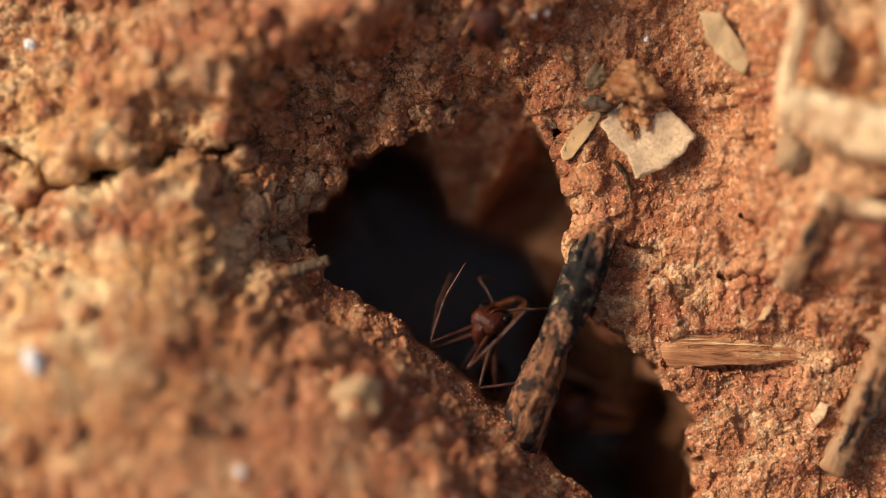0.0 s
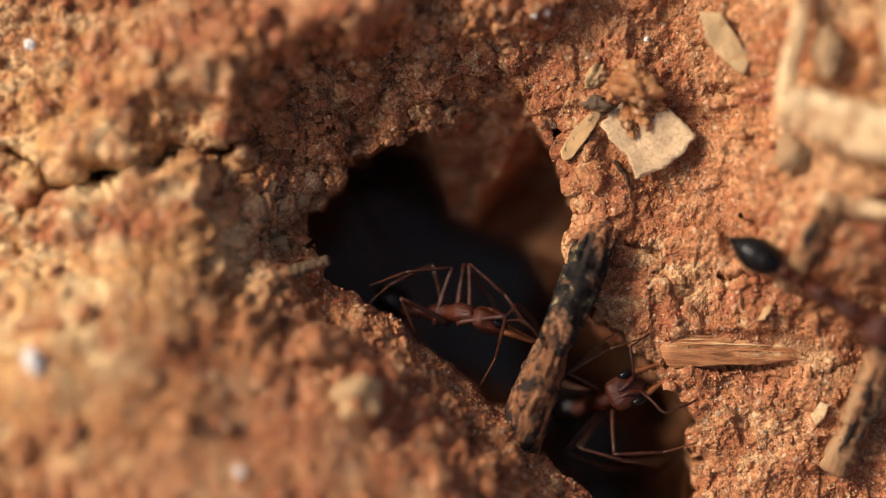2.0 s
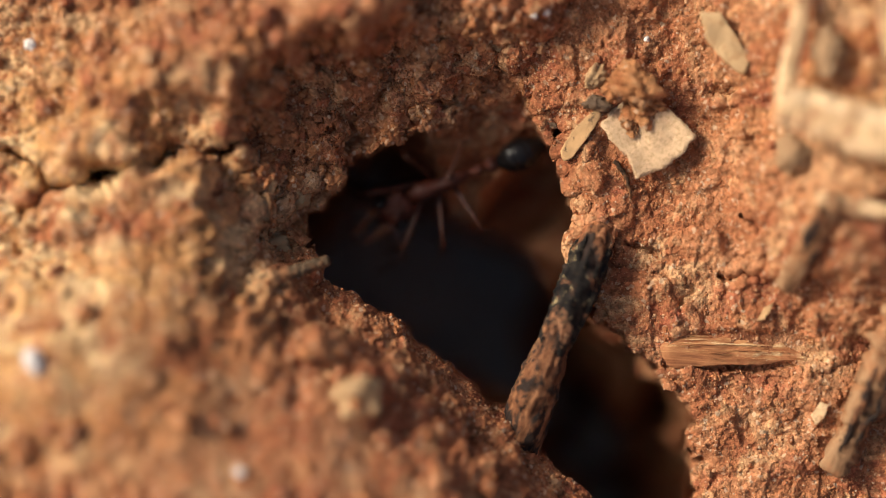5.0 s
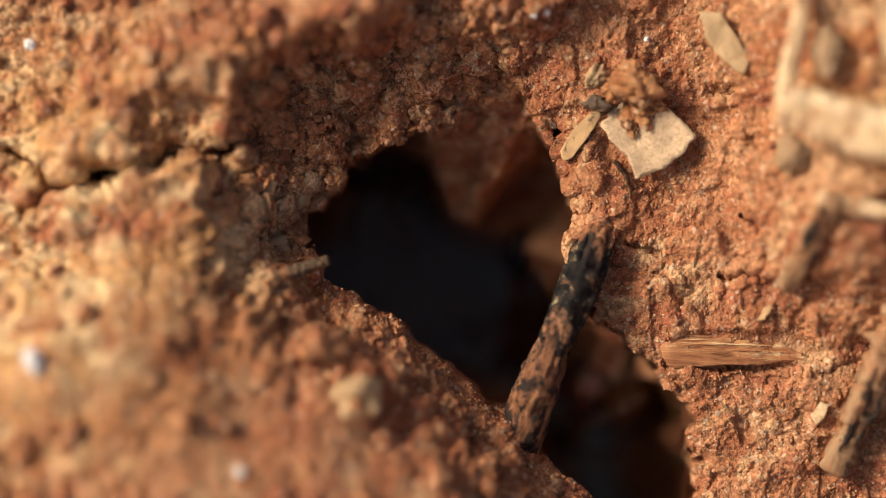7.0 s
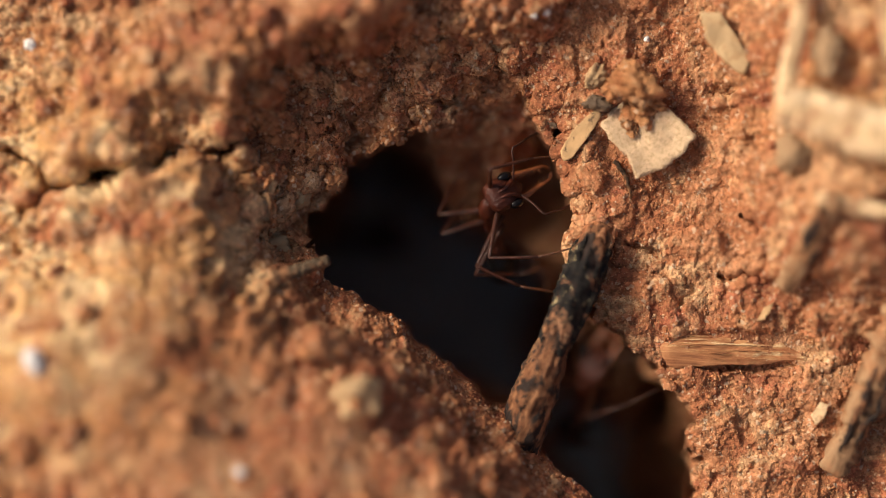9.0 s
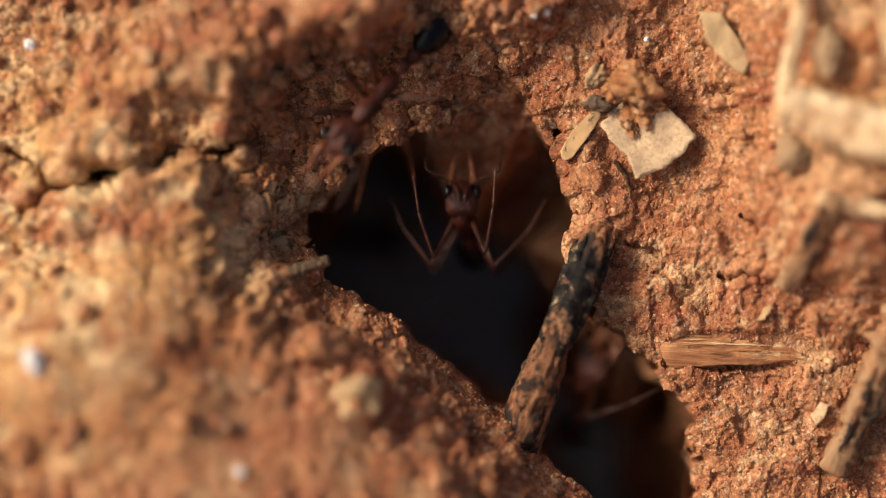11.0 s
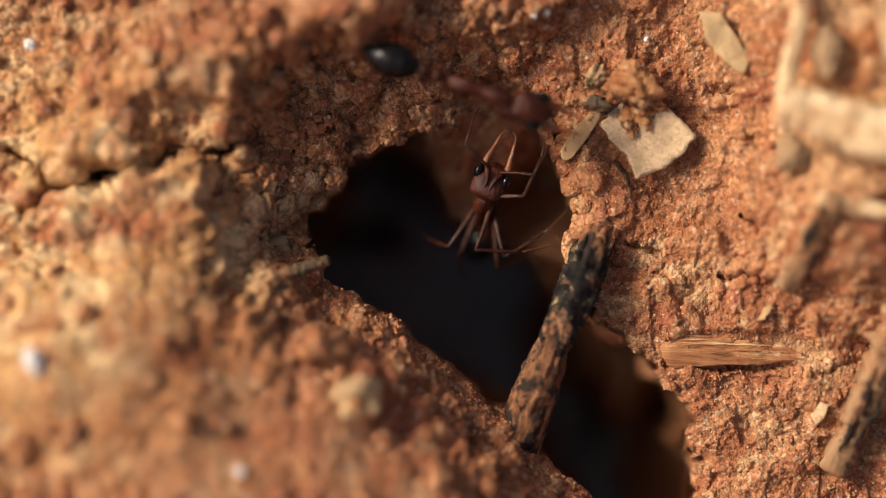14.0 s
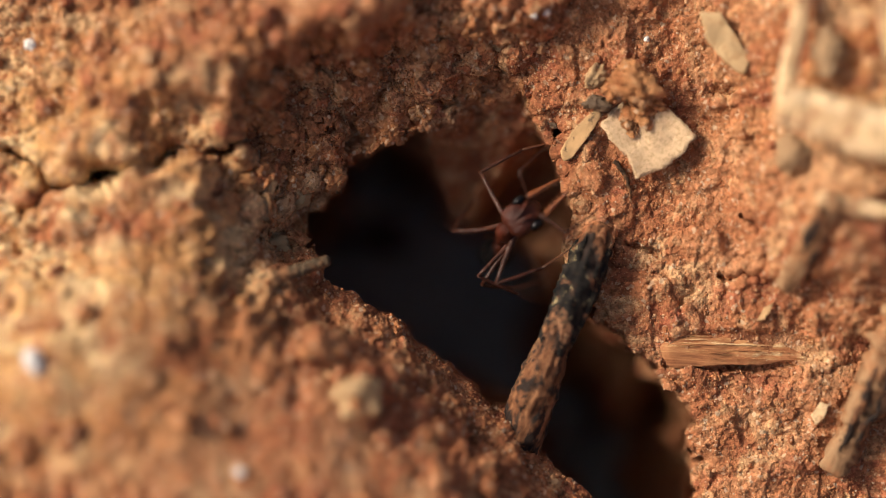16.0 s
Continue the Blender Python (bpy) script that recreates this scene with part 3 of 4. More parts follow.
def make_twig():
    line = [(912, 815, -2.6, 2.2), (926, 765, -1.2, 2.5), (945, 700, 0.2, 2.55), (962, 655, 0.8, 2.3), (984, 602, 1.3, 1.75), (1004, 558, 1.5, 2.0), (1022, 515, 1.6, 2.2), (1040, 465, 1.3, 2.0), (1054, 430, 0.6, 1.95), (1072, 392, -0.8, 1.4)]
    pts = [spot(x, y, h) for x, y, h, r in line]
    A, X = pts[0], (pts[-1] - pts[0]).normalized()
    Y = OUT.cross(X).normalized()
    m = Matrix.Translation(A) @ Matrix((X, Y, X.cross(Y))).transposed().to_4x4()
    inv = m.inverted()
    path, radii = [], []
    for i in range(len(line) - 1):
        for k in range(16):
            t = k / 16
            path.append(inv @ pts[i].lerp(pts[i + 1], t))
            radii.append(0.001 * (line[i][3] * (1 - t) + line[i + 1][3] * t))
    for _ in range(6):
        path = [path[0]] + [(path[i - 1] + path[i] * 2 + path[i + 1]) / 4 for i in range(1, len(path) - 1)] + [path[-1]]
    n = len(path)

    def sleeve(name, lo, hi, grow, mat, seed, label="", ragged=1.0):
        i0, i1 = int(lo * (n - 1)), int(hi * (n - 1))
        verts, faces = [], []
        sides = 64
        tube_into(verts, faces, path[i0:i1 + 1], [r * grow for r in radii[i0:i1 + 1]], sides, 1.0, 4, 0.05)
        out, span = [], i1 - i0
        for k, v in enumerate(verts):
            v, ring, c = Vector(v), k // sides, 2 * math.pi * (k % sides) / sides
            pull = max(0, 1 - min(ring, span - ring) / 22)
            v.x += ragged * pull * 0.0016 * (noise.noise(Vector((math.cos(c) * 1.6, math.sin(c) * 1.6, seed + (9 if ring > span / 2 else 0)))) + 0.5 * noise.noise(Vector((math.cos(c) * 4, math.sin(c) * 4, seed))))
            ridge = 0.00034 * noise.noise(Vector((v.x * 150, v.y * 1500, v.z * 1500))) + 0.0003 * noise.noise(v * 650) + 0.00016 * noise.noise(v * 1700) + 0.0001 * noise.noise(v * 3600)
            lift = 0.00012 * grow * noise.noise(v * 1200 + Vector((seed, 0, 0)))
            tuck = 0.0004 * max(0, 1 - min(ring, span - ring) / 3) if ragged else 0
            out.append(v + Vector((0, v.y, v.z)).normalized() * (ridge + lift - tuck))
        ob = new(name, link_mesh(name, out, faces, mat))
        ob.parent = twig
        if label:
            ob["label"] = label

    twig = new("twig")
    twig.matrix_basis = m
    tagged(twig, "charred black twig with peeled brown end bridging the burrow", "twig")
    sleeve("peeled_wood", 0.0, 0.97, 0.96, PEELED, 1, ragged=0.0)
    sleeve("charred_bark", 0.42, 0.87, 1.03, BARK, 2, "black charred bark with pale flecks", 2.2)
    sleeve("soil_crust", 0.88, 1.0, 0.98, SOIL, 3, "red-brown soil crust on the tip")


make_twig()
stick("twig_stub", (440, 508, bed(470, 500) + 0.5), (584, 460, bed(500, 490) + 0.3), 0.75, 0.62, GREYWOOD, "short grey broken twig jutting over the burrow rim", "twig", seed=3)
stick("rootlet", (556, 262, -1.5), (600, 342, -3.0), 0.16, 0.22, ROOT, "thin dark rootlet hanging from the burrow wall", "root", bend=-0.7, seed=5, sides=8)
stick("rootlet", (1086, 285, 0.7), (1116, 352, 0.6), 0.26, 0.2, ROOT, "short dark forked rootlet lying on the soil", "root", bend=0.5, seed=7, sides=8)
straws = [
    stick("straw", (1372, 185, 12), (1660, 268, 14.0), 2.2, 2.9, STRAW, "broad pale yellow dry straw lying on the soil", "straw", flat=0.4, seed=8, wobble=0.08),
    stick("straw", (1432, -60, 10.0), (1385, 180, 11.5), 0.8, 0.9, STRAW, "thin pale yellow straw edge lying on the soil", "straw", flat=0.5, seed=9, wobble=0.08),
    stick("straw", (1445, 352, bed(1445, 352) + 1.6), (1640, 392, bed(1580, 385) + 1.8), 0.75, 0.9, STRAW, "thin dry straw stalk lying on the soil", "straw", flat=0.7, seed=10),
    stick("stick", (1560, 60, 12), (1660, 30, 13), 4.0, 4.0, STRAW, "pale dry grass stem lying on the soil", "straw", seed=13, flat=0.4),
]
sticks = [
    stick("stick", (1482, 345, bed(1482, 345) + 1.0), (1388, 512, bed(1388, 512) + 0.8), 1.5, 1.2, WOOD, "short brown weathered stick lying on the soil", "stick", seed=11, flat=0.7),
    stick("stick", (1610, 540, bed(1560, 560) + 1.8), (1472, 838, bed(1472, 838) + 1.0), 2.0, 1.4, WOOD, "rough brown decaying stick lying on the soil", "stick", seed=12, wobble=0.3, flat=0.8, knots=0.8),
]
flake("leaf_fragment", [(1062, 218), (1085, 192), (1130, 172), (1172, 186), (1196, 206), (1230, 240), (1206, 276), (1168, 302), (1124, 316), (1108, 276), (1078, 246)], bed(1140, 250, 30) + 1.0, 0.18, LEAF,
      "torn dry beige leaf fragment stuck in the soil", "leaf", tilt=(0.06, -0.02), curl=0.35, seed=2)
flake("bark_chip", [(992, 268), (1012, 232), (1040, 204), (1062, 192), (1064, 206), (1040, 244), (1014, 278), (998, 286)], bed(1028, 240) + 0.6, 0.4, CHIP, "tan elongated bark chip with dark specks", "bark chip", tilt=(0.1, 0.1), seed=3, along=50)
flake("husk", [(1238, 22), (1272, 22), (1305, 70), (1330, 108), (1316, 134), (1284, 110), (1252, 72)], bed(1285, 75, 25) + 0.7, 0.5, TAN, "flat tan husk pressed into the soil", "husk", tilt=(0.1, 0.1), seed=4, along=-50)
sliver = flake("wood_sliver", [(1165, 618), (1190, 600), (1215, 594), (1262, 598), (1300, 592), (1345, 600), (1400, 598), (1452, 608), (1440, 620), (1450, 632), (1400, 638), (1350, 646), (1280, 646), (1190, 652), (1178, 638)], bed(1300, 622, 40) - 0.15, 0.35, SLIVER,
               "flat fibrous orange wood sliver embedded in soil", "wood sliver", tilt=(0.0, 0.05), curl=-0.3, seed=6, along=-2)


def add_ridges(ob, name, mat, count, seed, thick, label=""):
    """Raised strands that run along a stick's upper side, each a part of its own."""
    rng = random.Random(seed)
    co = np.array([v.co[:] for v in ob.data.vertices])
    length = co[:, 0].max()
    for _ in range(count):
        x0, L, ang = rng.uniform(0.04, 0.6) * length, rng.uniform(0.2, 0.38) * length, rng.uniform(0.25, 0.75) * math.pi
        path = []
        for k in range(15):
            x = x0 + L * k / 14
            ring = co[np.abs(co[:, 0] - x) < length / 40]
            mid = ring.mean(0)
            ry, rz = np.ptp(ring[:, 1]) / 2, np.ptp(ring[:, 2]) / 2
            c = ang + 0.12 * noise.noise(Vector((k * 0.3, seed, ang * 9)))
            path.append(Vector((x, mid[1] + ry * 0.97 * math.cos(c), mid[2] + rz * 0.97 * math.sin(c))))
        verts, faces = [], []
        tube_into(verts, faces, path, [thick * MM * (0.3 + math.sin(math.pi * k / 14)) for k in range(15)], 7, 0.6, seed, 0.1)
        ridge = new(name, link_mesh(name, verts, faces, mat))
        ridge.parent = ob
        if label:
            ridge["label"] = label


for k, straw in enumerate(straws):
    add_ridges(straw, "fibre", STRAW, 6 if k in (0, 3) else 3, 20 + k, 0.16 if k in (0, 3) else 0.09)
for k, wood in enumerate(sticks):
    add_ridges(wood, "bark_strip", PEELED, 5, 40 + k, 0.3, "dark strip of loose bark")


def add_fibres():
    """Loose strands that lie along the sliver's top."""
    rng = random.Random(8)
    for _ in range(12):
        x0, y = rng.uniform(-0.0082, 0.003), rng.uniform(-0.0015, 0.0014)
        n, L = 8, rng.uniform(0.003, 0.0065)
        path = [Vector((x0 + L * k / n, y + 0.00012 * noise.noise(Vector((k * 0.5, y * 9000, 0))), 0.00036 + rng.uniform(-0.00006, 0.00008))) for k in range(n + 1)]
        verts, faces = [], []
        tube_into(verts, faces, path, [0.00005 * (0.4 + math.sin(math.pi * k / n)) for k in range(n + 1)], 6, 0.7)
        fibre = new("fibre", link_mesh("fibre", verts, faces, SLIVER))
        fibre.parent = sliver


add_fibres()
flake("bark_chip", [(1340, 568), (1352, 545), (1368, 536), (1362, 552), (1352, 566)], bed(1354, 552) + 0.5, 0.25, CHIP, "tiny tan bark splinter standing in the soil", "bark chip", seed=7)
flake("bark_chip", [(1436, 735), (1452, 712), (1466, 716), (1456, 742), (1442, 752)], bed(1450, 732) + 0.8, 0.5, STRAW, "small pale wood chip beside the decaying stick", "bark chip", seed=8)
lump("pebble", 1056, 184, 1.1, SLATE, "small dark grey angular pebble", "pebble", (1.25, 0.8, 0.7), -10, 0.5, 4)
lump("pebble", 978, 222, 0.5, SLATE, "tiny dark flat pebble on the burrow rim", "pebble", (1.5, 0.6, 0.5), -20, 0.1, 5)
lump("pebble", 1462, 96, 1.7, BROWNSTONE, "grey rounded pebble under the straw", "pebble", (0.9, 1.3, 0.8), 0, 1.5, 6)
lump("pebble", 1402, 275, 1.8, BROWNSTONE, "brown-grey weathered pebble beside the straw", "pebble", (0.9, 1.2, 0.8), 20, 0.8, 7)
lump("seed", 62, 640, 1.35, QUARTZ, "smooth white oval seed on the soil", "seed", (0.75, 1.15, 0.7), 28, 0.6, 8, 0.06)
for gx, gy, gs in ((965, 20, 0.6), (425, 836, 0.55), (1145, 70, 0.3), (945, 28, 0.4), (55, 80, 0.6)):
    lump("quartz_grain", gx, gy, gs, QUARTZ, "glassy white quartz grain in the soil", "sand grain", seed=gx, lift=0.15, group="quartz grains")
for gx, gy, gs, sq in ((515, 342, 2.0, (0.9, 1.25, 0.7)), (488, 445, 2.0, (0.9, 1.1, 0.6)), (890, 76, 1.1, (1.4, 0.8, 0.7)), (1052, 136, 1.2, (0.8, 1.2, 0.7)), (632, 705, 2.0, (1, 1.2, 0.8))):
    lump("clay_clod", gx, gy, gs, PALE, "pale grey-beige clay clod stuck in the soil", "soil clod", sq, gx, 0.1, gx % 17, 0.5, "pale clay clods")


for gx, gy, gs, sq in ((1120, 152, 2.0, (1.0, 1.3, 0.5)), (1132, 200, 1.5, (1.1, 1.2, 0.5)), (1114, 226, 0.9, (0.8, 1.2, 0.5)), (1092, 162, 1.4, (1, 0.8, 0.5)), (1150, 184, 1.0, (0.8, 1.2, 0.6))):
    lump("soil_clod", gx, gy, gs, TANSOIL, "orange soil clod lying over the dry leaf", "soil clod", sq, gx, 1.0, gx % 13, 0.6, "soil clods")


def soil_spot(rng, x0, x1, y0, y1):
    for _ in range(80):
        x, y = rng.uniform(x0, x1), rng.uniform(y0, y1)
        (a, b, h), n = soil_at(x, y)
        i = int(np.clip(np.searchsorted(GX, a * 1000), 0, len(GX) - 1))
        j = int(np.clip(np.searchsorted(GY, b * 1000), 0, len(GY) - 1))
        if h > -0.012 and GS[j, i] <= 0:
            return a, b, h, n, float(GW[j, i])
    return a, b, h, n, 0.5


def make_clods():
    rng = random.Random(5)
    data = [lump_data("soil_clod", CLOD, k * 1.7, (1, rng.uniform(0.7, 1.1), rng.uniform(0.6, 0.9)), 0.55, 4) for k in range(12)]
    areas = [(-20, 480, -20, 260, 35), (-20, 900, 480, 900, 45), (380, 960, 20, 330, 260), (960, 1600, -20, 900, 45)]
    for x0, x1, y0, y1, count in areas:
        for _ in range(count):
            a, b, h, n, w = soil_spot(rng, x0, x1, y0, y1)
            size = rng.uniform(0.3, 0.95) * (0.7 + 0.9 * w)
            ob = new("soil_clod", rng.choice(data))
            ob.matrix_basis = Matrix.Translation(bank(a, b, h - 0.0001)) @ FACE @ pose(0, 0, 0, rng.uniform(0, 360), rng.uniform(0, 360), rng.uniform(0, 360)) @ Matrix.Scale(size, 4)
            tagged(ob, "small crumbly orange-brown clod of soil", "soil clod", "soil clods")


make_clods()


def make_grains():
    """Loose sand grains and crumbs all over the soil."""
    rng = np.random.default_rng(11)
    g = (1 + 5 ** 0.5) / 2
    ico = np.array([(-1, g, 0), (1, g, 0), (-1, -g, 0), (1, -g, 0), (0, -1, g), (0, 1, g), (0, -1, -g), (0, 1, -g), (g, 0, -1), (g, 0, 1), (-g, 0, -1), (-g, 0, 1)]) / 1.9
    tri = np.array([(0, 11, 5), (0, 5, 1), (0, 1, 7), (0, 7, 10), (0, 10, 11), (1, 5, 9), (5, 11, 4), (11, 10, 2), (10, 7, 6), (7, 1, 8),
                    (3, 9, 4), (3, 4, 2), (3, 2, 6), (3, 6, 8), (3, 8, 9), (4, 9, 5), (2, 4, 11), (6, 2, 10), (8, 6, 7), (9, 8, 1)])
    count = 72000
    a, b = rng.uniform(-54, 54, count), rng.uniform(-31, 31, count)
    i = np.clip(np.searchsorted(GX, a), 0, len(GX) - 1)
    j = np.clip(np.searchsorted(GY, b), 0, len(GY) - 1)
    Q, S, W = GQ[j, i], GS[j, i], GW[j, i]
    keep = (S <= 0) & (Q[:, 2] > -14)
    keep &= rng.uniform(0, 1, count) < np.where(np.abs(Q[:, 2]) < 4.5, 1.0, 0.3)
    Q, W = Q[keep], W[keep]
    n = len(Q)
    size = 0.09 * np.exp(rng.normal(0, 0.45, n)) * (1 + 0.6 * W)
    size = np.clip(size, 0.06, 0.55)
    R = rng.normal(size=(n, 3, 3))
    R = np.linalg.qr(R)[0]
    shape = ico[None] * rng.uniform(0.7, 1.25, (n, 12, 1)) * rng.uniform(0.6, 1.2, (n, 1, 3))
    V = np.einsum("nij,nkj->nki", R, shape) * size[:, None, None] + Q[:, None, :] - np.array([0, 0, 0.3]) * size[:, None, None]
    V = V.reshape(-1, 3)
    P = level(V[:, 0], V[:, 1], V[:, 2])
    F = (tri[None] + 12 * np.arange(n)[:, None, None]).reshape(-1, 3)
    ob = new("sand_grains", grid_mesh("sand_grains", P, F, GRAIN))
    tagged(ob, "loose orange sand grains and crumbs over the soil", "sand", kind="stuff")


make_grains()


# ---- ants ----


def part(name, verts, faces, mat, parent, label=""):
    ob = new(name, link_mesh(name, verts, faces, mat))
    ob.parent = parent
    if label:
        ob["label"] = label
    return ob


def body_of(stations, sides=18, bumps=0.0, square=1.0):
    """A closed body along x from stations (x, half width, half height, middle z) in mm."""
    verts, faces = [], []
    fine = []
    for (x0, w0, h0, z0), (x1, w1, h1, z1) in zip(stations, stations[1:]):
        for k in range(3):
            t = k / 3
            fine.append((x0 + (x1 - x0) * t, w0 + (w1 - w0) * t, h0 + (h1 - h0) * t, z0 + (z1 - z0) * t))
    fine.append(stations[-1])
    for i in range(2):
        fine = [fine[0]] + [tuple((a + 2 * b + c) / 4 for a, b, c in zip(fine[j - 1], fine[j], fine[j + 1])) for j in range(1, len(fine) - 1)] + [fine[-1]]
    for x, w, h, z in fine:
        for k in range(sides):
            c = 2 * math.pi * k / sides
            p = Vector((x, math.copysign(abs(math.cos(c)) ** square, math.cos(c)) * w, z + math.copysign(abs(math.sin(c)) ** square, math.sin(c)) * h))
            p *= 1 + bumps * noise.noise(p * 1.8)
            verts.append(p * MM)
    n = len(fine)
    for i in range(n - 1):
        for k in range(sides):
            a, b = i * sides + k, i * sides + (k + 1) % sides
            faces.append((a, a + sides, b + sides, b))
    faces.append(tuple(range(sides)))
    faces.append(tuple((n - 1) * sides + k for k in reversed(range(sides))))
    return verts, faces


def limb_of(points, radii, sides=8):
    verts, faces = [], []
    tube_into(verts, faces, [Vector(p) * MM for p in points], [r * MM for r in radii], sides)
    return verts, faces


def ball_of(c, r, squash=(1, 1, 1)):
    bm = bmesh.new()
    bmesh.ops.create_icosphere(bm, subdivisions=3, radius=1)
    verts = [(Vector(c) + Vector((v.co.x * squash[0], v.co.y * squash[1], v.co.z * squash[2])) * r) * MM for v in bm.verts]
    faces = [[v.index for v in f.verts] for f in bm.faces]
    bm.free()
    return verts, faces


FEMUR, TIBIA, TARSUS = 6.2, 5.2, 4.2
HIPS = [(2.3, 0.75, -0.7), (0.4, 0.8, -0.8), (-1.3, 0.8, -0.75)]
RESTS = [(8.2, 5.2, -3.0), (1.2, 8.2, -3.0), (-7.6, 6.6, -3.0)]
NECK = Vector((3.7, 0, 0.15))
WAIST = Vector((-6.9, 0, 0.0))


def make_ant():
    ant = new("ant")
    part("thorax", *body_of([(3.9, 0.35, 0.35, 0.1), (3.4, 0.75, 0.75, 0.15), (2.4, 1.12, 1.1, 0.25), (1.2, 1.05, 1.05, 0.3), (0.3, 0.75, 0.85, 0.1), (-0.8, 0.85, 0.95, 0.15), (-2.2, 0.9, 0.95, 0.1), (-3.2, 0.6, 0.6, -0.1), (-3.6, 0.3, 0.3, -0.2)], bumps=0.05), RED, ant)
    part("petiole", *body_of([(-3.5, 0.25, 0.25, -0.2), (-4.0, 0.35, 0.35, -0.1), (-4.6, 0.62, 0.8, 0.15), (-5.1, 0.55, 0.65, 0.1), (-5.4, 0.28, 0.28, -0.1)]), RED, ant)
    part("postpetiole", *body_of([(-5.35, 0.28, 0.28, -0.1), (-5.8, 0.75, 0.75, 0.0), (-6.5, 0.95, 0.95, 0.0), (-6.9, 0.6, 0.6, 0.0), (-7.1, 0.4, 0.4, 0.0)]), RED, ant)
    g = part("gaster", *body_of([(0.2, 0.35, 0.35, 0), (-0.3, 0.95, 0.95, 0), (-1.3, 1.62, 1.6, 0.05), (-1.95, 1.82, 1.78, 0.05), (-2.05, 1.7, 1.66, 0.05), (-2.2, 1.84, 1.8, 0.05), (-3.1, 1.84, 1.8, 0.05), (-3.55, 1.74, 1.7, 0.03), (-3.65, 1.6, 1.56, 0.02), (-3.8, 1.68, 1.63, 0.0), (-4.4, 1.42, 1.37, 0.0), (-4.8, 1.2, 1.15, -0.05), (-4.88, 1.07, 1.02, -0.06), (-4.98, 1.1, 1.04, -0.07), (-5.3, 0.85, 0.8, -0.1), (-6.1, 0.28, 0.25, -0.2), (-6.4, 0.06, 0.06, -0.25)], 24), BLACK, ant, "glossy black rear body")
    g.matrix_basis = Matrix.Translation(WAIST * MM)
    head = part("head", *body_of([(-0.1, 0.6, 0.5, 0), (0.1, 1.25, 0.85, 0), (0.45, 1.68, 1.15, 0.02), (1.5, 1.82, 1.28, 0.0), (2.6, 1.74, 1.14, -0.05), (3.4, 1.55, 0.86, -0.12), (3.7, 1.28, 0.58, -0.16), (3.8, 0.8, 0.32, -0.2)], 32, 0.07, 0.75), RED, ant)
    head.matrix_basis = Matrix.Translation(NECK * MM)
    for s in (1, -1):
        part("frontal_ridge", *limb_of([(0.9, 0.3 * s, 1.12), (1.6, 0.32 * s, 1.26), (2.4, 0.45 * s, 1.2), (3.0, 0.75 * s, 0.98), (3.35, 1.05 * s, 0.66)], [0.06, 0.2, 0.26, 0.3, 0.16], 8), RED, head)
        part("eye", *ball_of((2.7, 1.58 * s, 0.5), 0.72, (1.18, 0.72, 0.85)), EYE_BLACK, head, "large glossy black eye")
        v, f = limb_of([(3.3, 1.1 * s, -0.15), (4.1, 1.28 * s, -0.2), (5.2, 1.12 * s, -0.26), (6.4, 0.95 * s, -0.28), (7.3, 0.85 * s, -0.28), (7.75, 0.5 * s, -0.26), (7.85, 0.1 * s, -0.24)], [0.44, 0.38, 0.27, 0.2, 0.15, 0.1, 0.03], 10)
        for k in range(5):
            x = 4.3 + k * 0.62
            y = (1.0 - 0.02 * k * k) * s
            tube_into(v, f, [Vector((x, y, -0.27)) * MM, Vector((x + 0.12, y - 0.4 * s, -0.25)) * MM], [0.13 * MM, 0.03 * MM], 5)
        part("mandible", v, f, AMBER, head, "amber toothed mandible")
        part("antenna", *limb_of([(3.3, 0.6 * s, 0.55), (3.5, 1.1 * s, 0.95), (4.0, 2.4 * s, 1.6), (4.3, 3.6 * s, 2.0), (4.6, 4.0 * s, 2.1), (5.6, 4.1 * s, 1.8), (7.0, 4.3 * s, 1.0), (8.2, 4.3 * s, 0.1), (8.9, 4.2 * s, -0.6)],
                                 [0.12, 0.12, 0.12, 0.14, 0.12, 0.11, 0.12, 0.12, 0.06], 7), LIMB, head, "thin elbowed antenna")
    part("clypeus", *body_of([(2.7, 0.2, 0.2, 0.62), (3.1, 0.5, 0.4, 0.5), (3.7, 0.8, 0.45, 0.2), (4.1, 0.75, 0.26, -0.1), (4.25, 0.4, 0.12, -0.16)], 14, 0.06), RED, head)
    for i, (hx, hy, hz) in enumerate(HIPS):
        for s in (1, -1):
            leg = part("leg", *limb_of([(-0.3, 0, 0), (0.4, 0, 0.05), (1.5, 0, 0.1), (3.2, 0, 0.1), (4.8, 0, 0.05), (FEMUR, 0, 0)], [0.34, 0.34, 0.31, 0.27, 0.21, 0.18], 8), LIMB, ant)
            part("tibia", *limb_of([(0, 0, 0), (0.5, 0, 0.0), (2.5, 0, 0.03), (4.4, 0, 0), (TIBIA, 0, 0)], [0.14, 0.18, 0.2, 0.18, 0.15], 7), LIMB, leg)
            part("tarsus", *limb_of([(0, 0, 0), (0.6, 0, 0), (2.0, 0, -0.05), (3.2, 0, -0.1), (TARSUS - 0.2, 0, -0.1), (TARSUS, 0, -0.3)], [0.11, 0.12, 0.10, 0.09, 0.08, 0.04], 6), PALEFOOT, leg, "pale orange foot")
            leg.matrix_basis = Matrix.Translation(Vector((hx, hy * s, hz)) * MM)
    return ant


def aim(p, d, up):
    """A pose at p whose x runs along d and whose z leans to up."""
    x = d.normalized()
    y = up.cross(x)
    y = y.normalized() if y.length > 1e-6 else Vector((0, 1, 0))
    return Matrix.Translation(p) @ Matrix((x, y, x.cross(y))).transposed().to_4x4()


